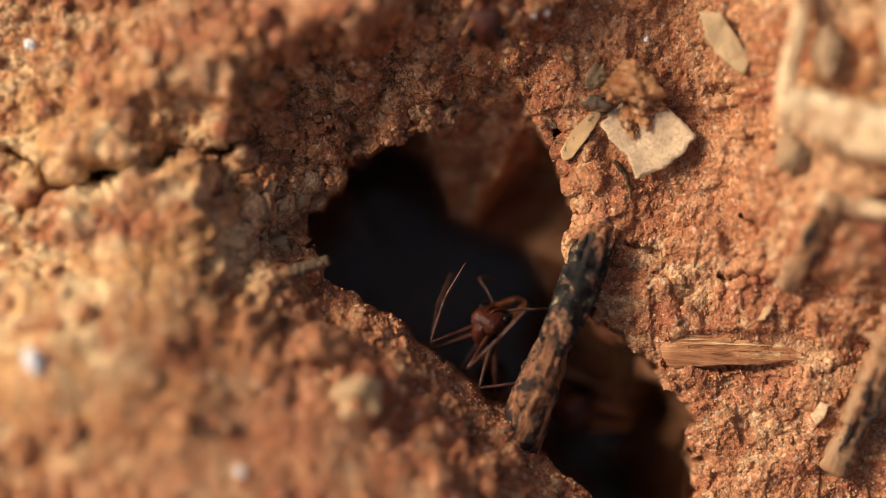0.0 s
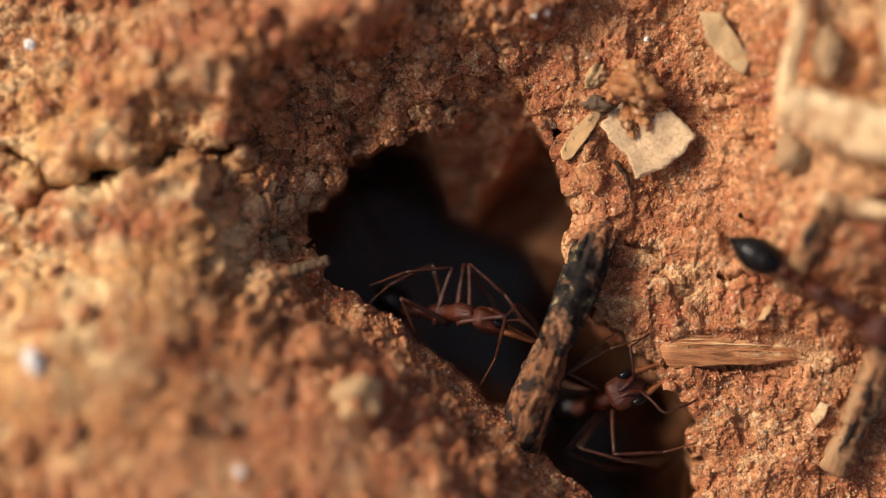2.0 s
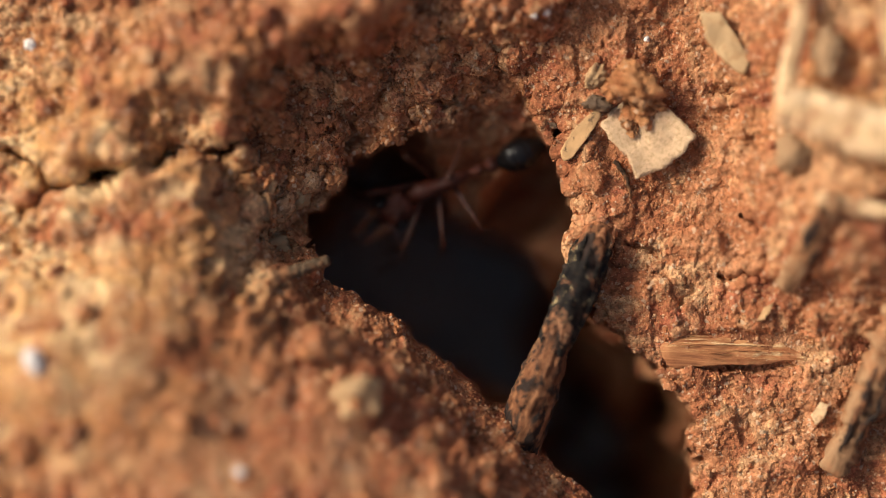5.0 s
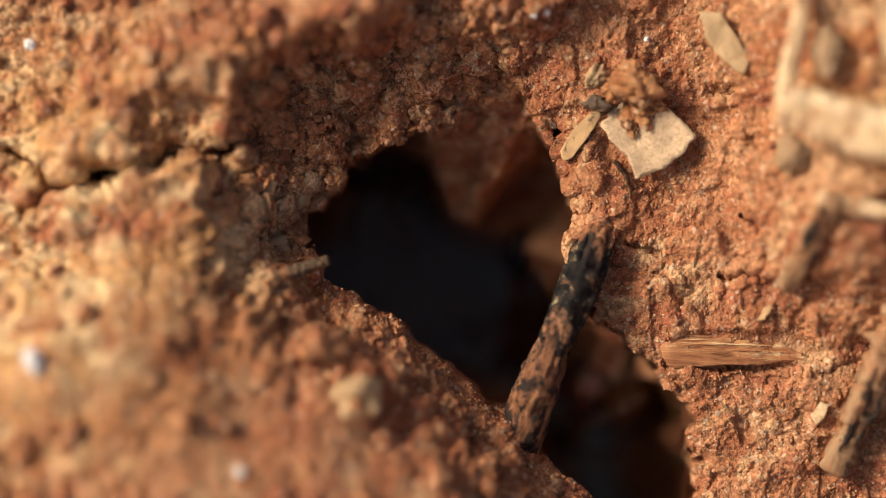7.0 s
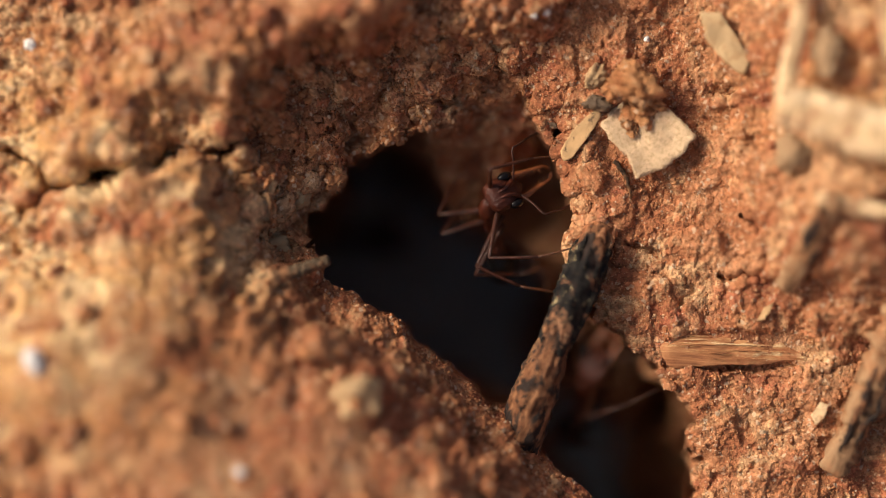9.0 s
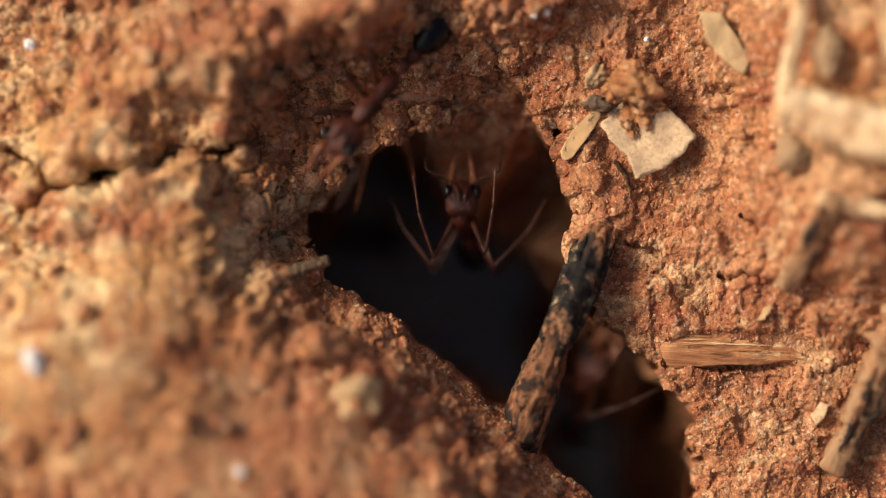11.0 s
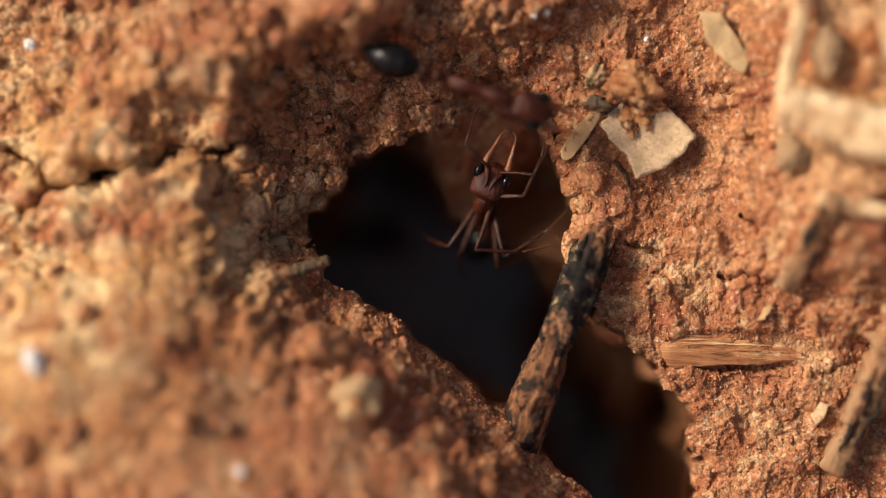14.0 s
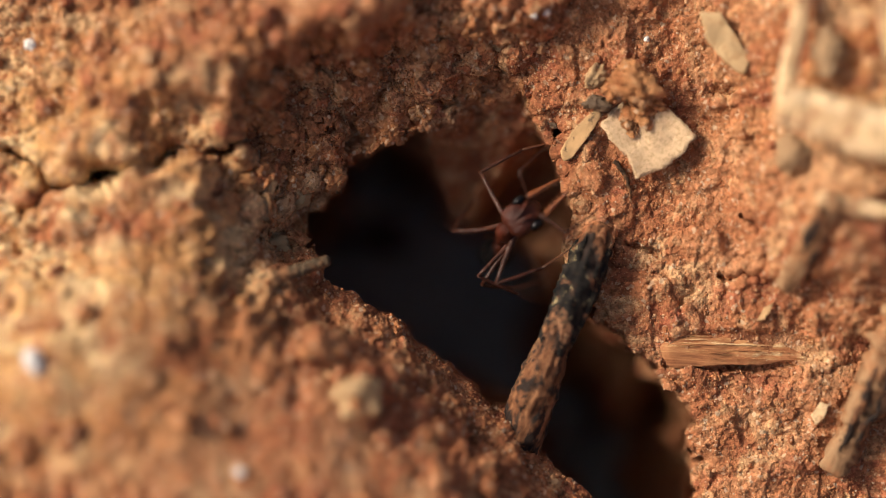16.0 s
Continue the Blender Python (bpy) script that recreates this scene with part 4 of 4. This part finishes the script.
def leg_poses(hip, foot, up):
    """Poses in mm of femur (in the ant), tibia and tarsus (on the femur) that reach foot from hip."""
    low = TIBIA + TARSUS * 0.96
    d = foot - hip
    D = min(max(d.length, abs(low - FEMUR) + 0.4), FEMUR + low - 0.3)
    d = d.normalized()
    c = (FEMUR ** 2 + D ** 2 - low ** 2) / (2 * FEMUR * D)
    side = (up - d * up.dot(d)).normalized()
    knee = hip + (d * c + side * math.sqrt(max(0, 1 - c * c))) * FEMUR
    foot = hip + d * D
    femur = aim(hip, knee - hip, up)
    shin = (foot - knee).normalized()
    out = (shin + side * 0.12).normalized()
    ankle = knee + out * TIBIA
    inv = femur.inverted()
    return femur, inv @ aim(knee, out, side), inv @ aim(ankle, foot - ankle, side)


def metres(m):
    m = m.copy()
    m.translation = m.translation * MM
    return m


def ant_pose(x, y, h, heading, pitch, roll):
    """Pose on the bank: heading counter-clockwise from the bank's right, pitch lifts the head off the bank, roll tips the back to the ant's left."""
    return Matrix.Translation(spot(x, y, h)) @ FACE @ pose(0, 0, 0, 0, 0, heading) @ pose(0, 0, 0, 0, -pitch, 0) @ pose(0, 0, 0, -roll, 0, 0)


def ground_under(m):
    """Bank mm of the soil under a world place."""
    p = FACE.inverted() @ m
    i = int(np.clip(np.searchsorted(GX, p.x * 1000), 0, len(GX) - 1))
    j = int(np.clip(np.searchsorted(GY, p.y * 1000), 0, len(GY) - 1))
    return p, float(GQ[j, i, 2])


def sampled(rows, step=0.1):
    """Poses every tenth of a second between rows (t, pose), smooth in place and turn."""
    T = [r[0] for r in rows]
    L = np.array([r[1].translation[:] for r in rows])
    Q = [r[1].to_quaternion() for r in rows]
    for a, b in zip(Q, Q[1:]):
        b.make_compatible(a)
    V = np.zeros_like(L)
    for k in range(1, len(T) - 1):
        before, after = (L[k] - L[k - 1]) / (T[k] - T[k - 1]), (L[k + 1] - L[k]) / (T[k + 1] - T[k])
        V[k] = np.where(before * after > 0, 2 * before * after / (before + after + 1e-30), 0)
    out = []
    for k in range(len(T) - 1):
        d = T[k + 1] - T[k]
        still = (L[k + 1] == L[k]).all() and Q[k] == Q[k + 1]
        n = 1 if still else max(1, int(round(d / step)))
        for i in range(n):
            u = i / n
            p = L[k] * (1 + 2 * u) * (1 - u) ** 2 + V[k] * d * u * (1 - u) ** 2 + L[k + 1] * u * u * (3 - 2 * u) + V[k + 1] * d * u * u * (u - 1)
            w = u * u * (3 - 2 * u) if d > 0.45 else u
            out.append((T[k] + d * u, Matrix.Translation(Vector(p)) @ Q[k].slerp(Q[k + 1], w).to_matrix().to_4x4()))
    out.append((T[-1], rows[-1][1]))
    return out


def flat_rows(*rows):
    """Rows of t, x, y, h, heading, pitch, roll as poses with straight heads and tails."""
    return [(r[0], ant_pose(*r[1:])) for r in rows]


def toward(start, x, y, length, sign):
    """World direction from a place to a map spot such that the way has that length in mm; sign tells whether it rises or sinks."""
    p = FACE.inverted() @ start
    h = p.z * 1000
    for _ in range(6):
        a, b, _h = plan(x, y, h)
        flat = math.hypot(a - p.x, b - p.y) * 1000
        h = p.z * 1000 + sign * math.sqrt(max(0.0, length ** 2 - flat ** 2))
    return (spot(x, y, h) - start).normalized()


def reared(t, waist, neck, tip, up=None, rise=1, nod=0.2, tail=None, sink=-1):
    """A pose row from the spots of waist (x, y, h), neck and jaw tip; up is the back's direction (right, up, out). Without it the ant climbs towards its head's side."""
    W = spot(*waist)
    X = toward(W, neck[0], neck[1], 10.6, rise)
    N = W + X * 10.6 * MM
    D = toward(N, tip[0], tip[1], 7.6, nod)
    if up is None:
        side = D - OUT * D.dot(OUT)
        back, crown = OUT * 0.35 - side.normalized(), OUT
    else:
        back = crown = bank(*up)
    body = aim(N - X * 3.7 * MM, X, back)
    inv = body.to_3x3().inverted()
    head = aim(NECK * MM, inv @ D, inv @ crown)
    G = toward(W, tail[0], tail[1], 3.2, sink) if tail else X * -1
    rear = aim(WAIST * MM, inv @ (G * -1), Vector((0, 0, 1)))
    return t, body, head, rear


HEAD_REST, TAIL_REST = Matrix.Translation(NECK * MM), Matrix.Translation(WAIST * MM)


def animate(ant, rows, pins=None):
    """Keys an ant's path, the turns of head and gaster where rows (t, pose, head, gaster) give them, and its steps. pins: for a leg (0, 2, 4 left, 1, 3, 5 right) rows of (from, to, x, y, h) where its foot stands."""
    rows = [tuple(r) + (HEAD_REST, TAIL_REST)[len(r) - 2:] for r in rows]
    path = sampled([r[:2] for r in rows])
    walk(ant, path)
    bent = [k for k, r in enumerate(rows) if r[2] is not HEAD_REST]
    if bent:
        for name, j in (("head", 2), ("gaster", 3)):
            piece = [c for c in ant.children if c.name.startswith(name)][0]
            walk(piece, sampled([(r[0], r[j]) for r in rows]))
    legs = sorted([c for c in ant.children if c.name.startswith("leg")], key=lambda o: o.name)
    anchors = [None] * 6
    keyed = [[] for _ in legs]
    last = None
    seed = path[0][1].translation.x * 1000
    for k, (t, m) in enumerate(path):
        moved = m.translation - last if last is not None else Vector((0, 0, 0))
        last = m.translation.copy()
        inv = m.inverted()
        for q, leg in enumerate(legs):
            row, s = q // 2, 1 if q % 2 == 0 else -1
            rest = Vector(RESTS[row])
            rest.y *= s
            rest += Vector((0.9 * math.sin(q * 2.4 + seed), 0.8 * math.cos(q * 1.7 + seed), 0))
            old = inv @ anchors[q] * 1000 if anchors[q] is not None else None
            held = [p for p in (pins or {}).get(q, ()) if p[0] - 0.01 <= t <= p[1] + 0.01]
            if held:
                anchors[q] = spot(*held[0][2:])
            elif old is None or (old - rest).length > (3.2 if (q + row + k) % 2 else 4.4):
                w = m @ (rest * MM) + moved * (1.6 if old is not None else 0)
                p, z = ground_under(w)
                if abs(p.z * 1000 - z) < 6.0:
                    w = FACE @ Vector((p.x, p.y, (z + 0.15) * MM))
                anchors[q] = w
            hx, hy, hz = HIPS[row]
            keyed[q].append((t, leg_poses(Vector((hx, hy * s, hz)), inv @ anchors[q] * 1000, Vector((0, 0.15 * s, 1)))))
    for q, leg in enumerate(legs):
        shin = [c for c in leg.children if c.name.startswith("tibia")][0]
        toe = [c for c in leg.children if c.name.startswith("tarsus")][0]
        for ob, j in ((leg, 0), (shin, 1), (toe, 2)):
            walk(ob, [(t, metres(ps[j])) for t, ps in keyed[q]])


def joined(*spans):
    """Path rows from gaster and head spots: t, gaster x, y, head x, y, h, roll; the thorax lies between."""
    rows, last = [], None
    for t, gx, gy, hx, hy, h, roll, *sign in spans:
        full = 15.7 * 16.505 * (1 + h / 214)
        flat = math.hypot(hx - gx, hy - gy)
        pitch = math.degrees(math.acos(min(1, flat / full))) * (sign[0] if sign else 1)
        head = math.degrees(math.atan2(gy - hy, hx - gx))
        if last is not None:
            head = last + (head - last + 180) % 360 - 180
        last = head
        rows.append((t, ant_pose(gx + (hx - gx) * 0.635, gy + (hy - gy) * 0.635, h, head, pitch, roll)))
    return rows


first_ant = make_ant()
ants = [first_ant] + [copy_thing(first_ant, Matrix()) for _ in range(5)]
for ob, words in zip(ants, ("red-brown ant with black rear guarding the burrow mouth", "red-brown ant with glossy black rear crossing the soil", "red-brown ant climbing out of the lower burrow opening",
                            "red-brown ant leaving the lower burrow opening", "red-brown ant half hidden behind the twig", "red-brown ant walking round the burrow's upper rim")):
    tagged(ob, words, "ant", "ants at the nest")
guard, crosser, climber, leaver, lurker, rimmer = ants
deep_ant = tagged(copy_thing(first_ant, Matrix()), "dim red-brown ant deep inside the burrow", "ant", "ants at the nest")


def motions():
    side = (0, 1, 0.2)
    animate(guard, [
        reared(0.0, (868, 650, -10), (852, 575), (905, 540), (-0.5, 0, 0.85), nod=-0.6), reared(0.2, (862, 660, -10), (866, 580), (920, 550), (-0.5, 0, 0.85), nod=-0.8),
        reared(0.5, (855, 675, -10), (872, 585), (905, 545), (-0.5, 0, 0.85), nod=-0.8), reared(0.75, (740, 590, -8), (850, 550), (935, 570), (-0.2, 0.8, 0.5), nod=-0.3),
        reared(1.0, (695, 562, -7), (835, 538), (938, 570), side, nod=0.3), reared(1.5, (715, 550, -8), (822, 556), (908, 588), side, nod=0.3, tail=(690, 522)),
        reared(2.0, (715, 550, -8), (838, 560), (946, 602), side, nod=-0.3, tail=(690, 530)), reared(2.25, (745, 540, -9), (870, 515), (985, 530), (0, 0.9, 0.4), nod=0, tail=(715, 545)),
        reared(2.5, (795, 518, -9), (910, 465), (1022, 465), (0, 0.8, 0.6), nod=0.2, tail=(770, 535)), reared(2.8, (845, 525, -4.5), (945, 488), (1060, 495), (-0.4, 0.4, 0.8), tail=(818, 530)),
        reared(3.0, (855, 527, -4), (955, 505), (1072, 515), (-0.5, 0.2, 0.8), tail=(830, 532)), reared(3.25, (845, 532, -4.5), (930, 500), (1045, 505), (-0.6, 0.25, 0.7), tail=(815, 548)),
        reared(3.5, (830, 540, -6), (885, 490), (998, 490), (-0.7, 0.3, 0.6), nod=0.1, tail=(795, 562)), reared(3.75, (895, 550, -9), (920, 460), (1020, 420), (-0.6, 0.1, 0.7), tail=(880, 585)),
        reared(4.0, (945, 560, -9), (932, 442), (1015, 358), (-0.6, 0.0, 0.8), tail=(955, 598)), reared(4.2, (930, 440, -10), (888, 345), (862, 270), (-0.3, -0.3, 0.9), nod=0.3),
        reared(4.7, (870, 350, -7), (800, 270), (730, 230), (0, 0, 1), nod=0), reared(5.2, (810, 270, -5), (760, 350), (730, 430), (0, 0, 1), rise=-0.5, nod=0),
        reared(5.7, (850, 280, -5), (840, 410), (840, 520), (0, 0, 1), rise=-0.6, nod=-0.3), reared(6.3, (890, 345, -6), (882, 455), (898, 540), (-0.2, 0, 1), rise=-0.7, nod=-0.5, tail=(895, 290), sink=0.6),
        reared(6.5, (885, 362, -7), (895, 470), (925, 555), (-0.2, 0, 1), rise=-0.7, nod=-0.5, tail=(884, 312), sink=0.6), reared(6.8, (890, 390, -14), (910, 510), (935, 590), (-0.2, 0, 1), rise=-1, nod=-0.5, tail=(890, 320), sink=0.6)]
        + flat_rows((7.1, 915, 600, -34, 262, -38, 0), (7.5, 900, 620, -42, 180, -20, 0)) + [
        reared(8.0, (880, 600, -32), (860, 545), (900, 500), nod=-0.6), reared(8.3, (885, 545, -21), (855, 495), (915, 465), nod=-0.6), reared(8.5, (885, 525, -17), (850, 462), (925, 456), nod=-0.6),
        reared(8.8, (885, 480, -14), (858, 400), (945, 365), nod=-0.4), reared(9.0, (882, 445, -10.5), (865, 355), (952, 313), nod=-0.3), reared(9.2, (878, 452, -10.5), (862, 372), (948, 335), nod=-0.3),
        reared(10.2, (860, 440, -15), (845, 400), (890, 310), nod=-0.4), reared(11.3, (830, 430, -13), (812, 372), (805, 280), nod=-0.4), reared(11.5, (848, 430, -12), (848, 366), (882, 268), nod=-0.3),
        reared(12.0, (855, 435, -10.5), (864, 362), (950, 292), nod=-0.2), reared(12.25, (850, 410, -12), (850, 345), (885, 250), nod=-0.2), reared(12.5, (846, 405, -12.5), (840, 338), (830, 222), nod=0.1),
        reared(13.0, (846, 400, -12.5), (840, 330), (832, 215), nod=0.1), reared(13.25, (862, 380, -11), (858, 318), (875, 205), nod=-0.1), reared(13.5, (870, 372, -10), (870, 308), (900, 185), nod=0, tail=(850, 352)),
        reared(14.0, (862, 415, -11), (855, 350), (905, 233), nod=0, tail=(842, 435)), reared(14.3, (860, 420, -11), (856, 360), (925, 262), nod=0, tail=(842, 425)), reared(14.5, (855, 422, -12), (862, 380), (955, 318), nod=0, tail=(836, 405)),
        reared(14.75, (870, 425, -8), (892, 408), (1005, 372), nod=0, tail=(852, 412)), reared(15.0, (888, 426, -6.5), (918, 430), (1048, 417), nod=0.1, tail=(868, 424)), reared(15.5, (890, 420, -6.5), (925, 416), (1048, 396), nod=0.1, tail=(868, 420)),
        reared(15.8, (888, 430, -7), (918, 410), (1035, 355), nod=0.1, tail=(870, 436)), reared(16.0, (886, 440, -8), (900, 402), (1010, 318), nod=0.1, tail=(874, 450))],
        pins={0: [(8.8, 9.2, 998, 275, -2), (12.3, 13.1, 908, 185, -4), (11.8, 12.1, 955, 218, -4), (13.4, 14.1, 970, 225, -3), (14.8, 15.6, 1052, 318, 0), (15.9, 16.0, 988, 248, -2)],
              1: [(1.3, 2.1, 852, 682, -2), (2.9, 3.6, 968, 592, 1), (8.4, 8.6, 1000, 398, -4), (8.8, 9.3, 1018, 440, 1), (11.4, 11.6, 990, 345, -6), (11.8, 12.1, 1015, 300, -2), (13.4, 14.1, 985, 435, -3), (14.8, 15.6, 1000, 478, 2), (15.8, 16.0, 1015, 440, 1)],
              2: [(2.9, 3.6, 918, 425, -2), (11.4, 11.6, 728, 440, -13), (12.3, 13.1, 750, 440, -12), (13.3, 13.7, 752, 370, -11), (13.9, 14.4, 745, 405, -12), (14.8, 15.6, 965, 220, -3), (15.8, 16.0, 790, 385, -14)], 3: [(0.3, 0.6, 935, 632, 0), (0.9, 2.1, 780, 650, -3), (2.9, 3.6, 800, 652, -1), (8.4, 9.3, 985, 520, -3), (12.3, 13.1, 932, 405, -9), (13.3, 13.7, 900, 412, -13), (14.8, 16.0, 978, 532, -3)],
              4: [(0.0, 0.6, 705, 588, -1), (0.9, 2.1, 640, 545, -2), (12.3, 13.1, 790, 470, -17), (13.3, 13.7, 855, 442, -15), (13.9, 14.6, 835, 492, -16)], 5: [(0.0, 0.6, 775, 632, -1), (0.9, 2.1, 655, 503, -1), (2.4, 3.0, 660, 500, -1), (3.0, 3.6, 675, 558, -1), (3.9, 4.1, 955, 612, -3)]})
    animate(crosser, joined((0.0, 850, -190, 862, 30, 10, 0, -0.5), (0.2, 845, -130, 868, 70, 10, 0, -0.5), (0.5, 885, 18, 925, 215, 8, 0, -0.5), (0.8, 928, 96, 1070, 300, 7, 0), (1.0, 970, 145, 1198, 322, 6, 0), (1.25, 1030, 230, 1240, 380, 6, 0), (1.5, 1205, 295, 1400, 450, 7, 0),
                            (1.75, 1290, 380, 1470, 540, 8, 0), (2.0, 1345, 450, 1560, 590, 9, 0), (2.4, 1490, 495, 1730, 560, 11, 0), (2.8, 1520, 464, 1780, 500, 12, 0), (3.2, 1640, 480, 1900, 500, 12, 0), (4.0, 1900, 500, 2160, 520, 12, 0), (16.0, 1900, 500, 2160, 520, 12, 0)))
    animate(climber, [
        reared(0.0, (960, 690, -28), (1000, 730), (1070, 740), (0, 0, 1)), reared(0.3, (985, 690, -18), (1070, 745), (1160, 775), (0, 0.2, 1)), reared(0.5, (985, 695, -15), (1088, 758), (1182, 792), (0, 0.2, 1), nod=0),
        reared(1.0, (975, 680, -20), (1025, 705), (1075, 765), (0, 0.3, 1), nod=-0.3), reared(1.5, (980, 680, -18), (1035, 672), (1090, 715), (0, 0.3, 1), nod=-0.3), reared(1.8, (1000, 705, -14), (1055, 695), (1135, 680), (0, 0.2, 1), nod=0),
        reared(2.0, (1020, 725, -11), (1080, 706), (1174, 658), (0, 0.1, 1), nod=0, tail=(1000, 722)), reared(2.25, (1075, 735, -9), (1142, 705), (1245, 655), (0, 0, 1), nod=0, tail=(1042, 738)),
        reared(2.5, (1112, 736, -7), (1184, 700), (1282, 664), (-0.2, 0.1, 1), nod=0, tail=(1072, 750)), reared(2.75, (1105, 755, -7), (1200, 755), (1310, 770), (-0.2, 0.1, 1), nod=0, tail=(1065, 755)),
        reared(3.0, (1095, 783, -6), (1212, 820), (1330, 860), (0, 0.1, 1), nod=0, tail=(1055, 766)), reared(3.5, (1122, 826, -6), (1215, 882), (1315, 940), (0, 0.1, 1), nod=0, tail=(1085, 808))]
        + flat_rows((3.75, 1250, 960, 0, -50, 15, 0), (4.0, 1320, 1120, 4, -60, 0, 0), (4.3, 1350, 1250, 4, -60, 0, 0), (16.0, 1350, 1250, 4, -60, 0, 0)),
        pins={0: [(2.4, 2.7, 1300, 552, 1)], 1: [(1.9, 2.2, 1235, 785, 0), (2.4, 2.7, 1332, 752, 1)], 2: [(2.4, 2.7, 1078, 598, -8), (2.9, 3.1, 1210, 590, 0)], 5: [(2.4, 2.7, 1112, 848, -8)]})
    animate(leaver, flat_rows((0.0, 1080, 840, -45, 0, 0, 0), (5.2, 1080, 840, -45, 0, 0, 0)) + [
        reared(6.0, (1085, 812, -14), (1180, 812), (1300, 822), (0, 0, 1), nod=0, tail=(1050, 812)), reared(6.3, (1140, 816, -7), (1232, 818), (1360, 828), (0, 0, 1), nod=0, tail=(1105, 814)), reared(6.5, (1150, 818, -7), (1242, 822), (1370, 834), (0, 0, 1), nod=0, tail=(1115, 815)),
        reared(6.8, (1172, 840, -5), (1262, 900), (1350, 980), (0, 0, 1), nod=0, tail=(1138, 825))]
        + flat_rows((7.0, 1340, 1130, 3, -60, 5, 0), (7.4, 1380, 1250, 4, -60, 0, 0), (16.0, 1380, 1250, 4, -60, 0, 0)), pins={0: [(6.2, 6.6, 1310, 742, 1)], 2: [(6.2, 6.6, 1098, 735, -8)]})
    animate(lurker, flat_rows((0.0, 1000, 760, -48, 70, 0, 0), (6.2, 1000, 760, -48, 70, 0, 0)) + [
        reared(7.0, (1010, 760, -30), (1040, 700), (1075, 640), (-0.5, 0, 1), nod=0), reared(7.3, (1025, 750, -24), (1046, 670), (1090, 590), (-0.5, 0, 1), nod=0), reared(7.6, (1030, 740, -23), (1050, 655), (1095, 575), (-0.5, 0, 1), nod=0),
        reared(8.0, (1020, 740, -24), (1044, 668), (1088, 590), (-0.5, 0, 1), nod=0), reared(9.2, (1020, 742, -24), (1042, 672), (1084, 592), (-0.5, 0, 1), nod=0), reared(12.4, (1020, 742, -24), (1044, 672), (1086, 592), (-0.5, 0, 1), nod=0)]
        + flat_rows((12.8, 1040, 770, -36, 70, 0, 0), (13.2, 1050, 760, -48, 70, 0, 0), (16.0, 1050, 760, -48, 70, 0, 0)),
        pins={1: [(7.2, 7.8, 1215, 738, -3), (8.2, 12.5, 1165, 690, -7)], 3: [(8.2, 12.5, 1112, 600, -4)]})
    animate(rimmer, flat_rows((0.0, 640, -330, 12, 265, 0, 0), (9.4, 640, -330, 12, 265, 0, 0), (10.2, 690, -60, 10, 262, 0, 0), (10.8, 690, 120, 5, 240, -8, 0)) + joined((11.3, 740, 215, 562, 252, 3, -50), (11.45, 750, 122, 622, 335, 0.5, 0, -1), (11.6, 765, 105, 675, 348, 1.0, 0, -1), (12.0, 710, 180, 652, 325, -6, 0, -1),
                            (12.3, 605, 185, 735, 280, 3, 20, -0.4), (12.5, 470, 256, 712, 182, 6.0, 50, 0.3), (13.0, 548, 236, 780, 212, 5.0, 50, 0.3), (13.3, 605, 215, 815, 166, 4.5, 45, 0.3), (13.6, 625, 205, 835, 156, 4.5, 40, 0.4), (14.0, 690, 105, 942, 195, 6, 5),
                            (14.3, 920, 160, 1118, 345, 5, 0), (14.5, 1060, 295, 1180, 545, 5, 0), (14.7, 1165, 430, 1245, 700, 4.5, 0), (15.0, 1248, 735, 1275, 985, 3.5, 0), (15.3, 1265, 782, 1310, 1035, 3.5, 0), (15.5, 1268, 840, 1315, 1100, 3.5, 0), (15.8, 1285, 940, 1330, 1200, 3.5, 0), (16.0, 1300, 1050, 1350, 1310, 3.5, 0)))
    animate(deep_ant, flat_rows(
        (0.0, 640, 330, -26, 20, 10, 20), (1.5, 645, 325, -24, 25, 15, 20), (3.0, 620, 350, -26, -20, 0, 20), (4.2, 620, 345, -25, -10, 0, 20), (6.3, 660, 345, -22, -10, 10, 20), (7.3, 650, 320, -24, 0, 10, 20), (8.3, 650, 320, -25, 5, 10, 20), (9.0, 600, 420, -48, 0, 0, 0), (16.0, 600, 420, -48, 0, 0, 0)))


motions()
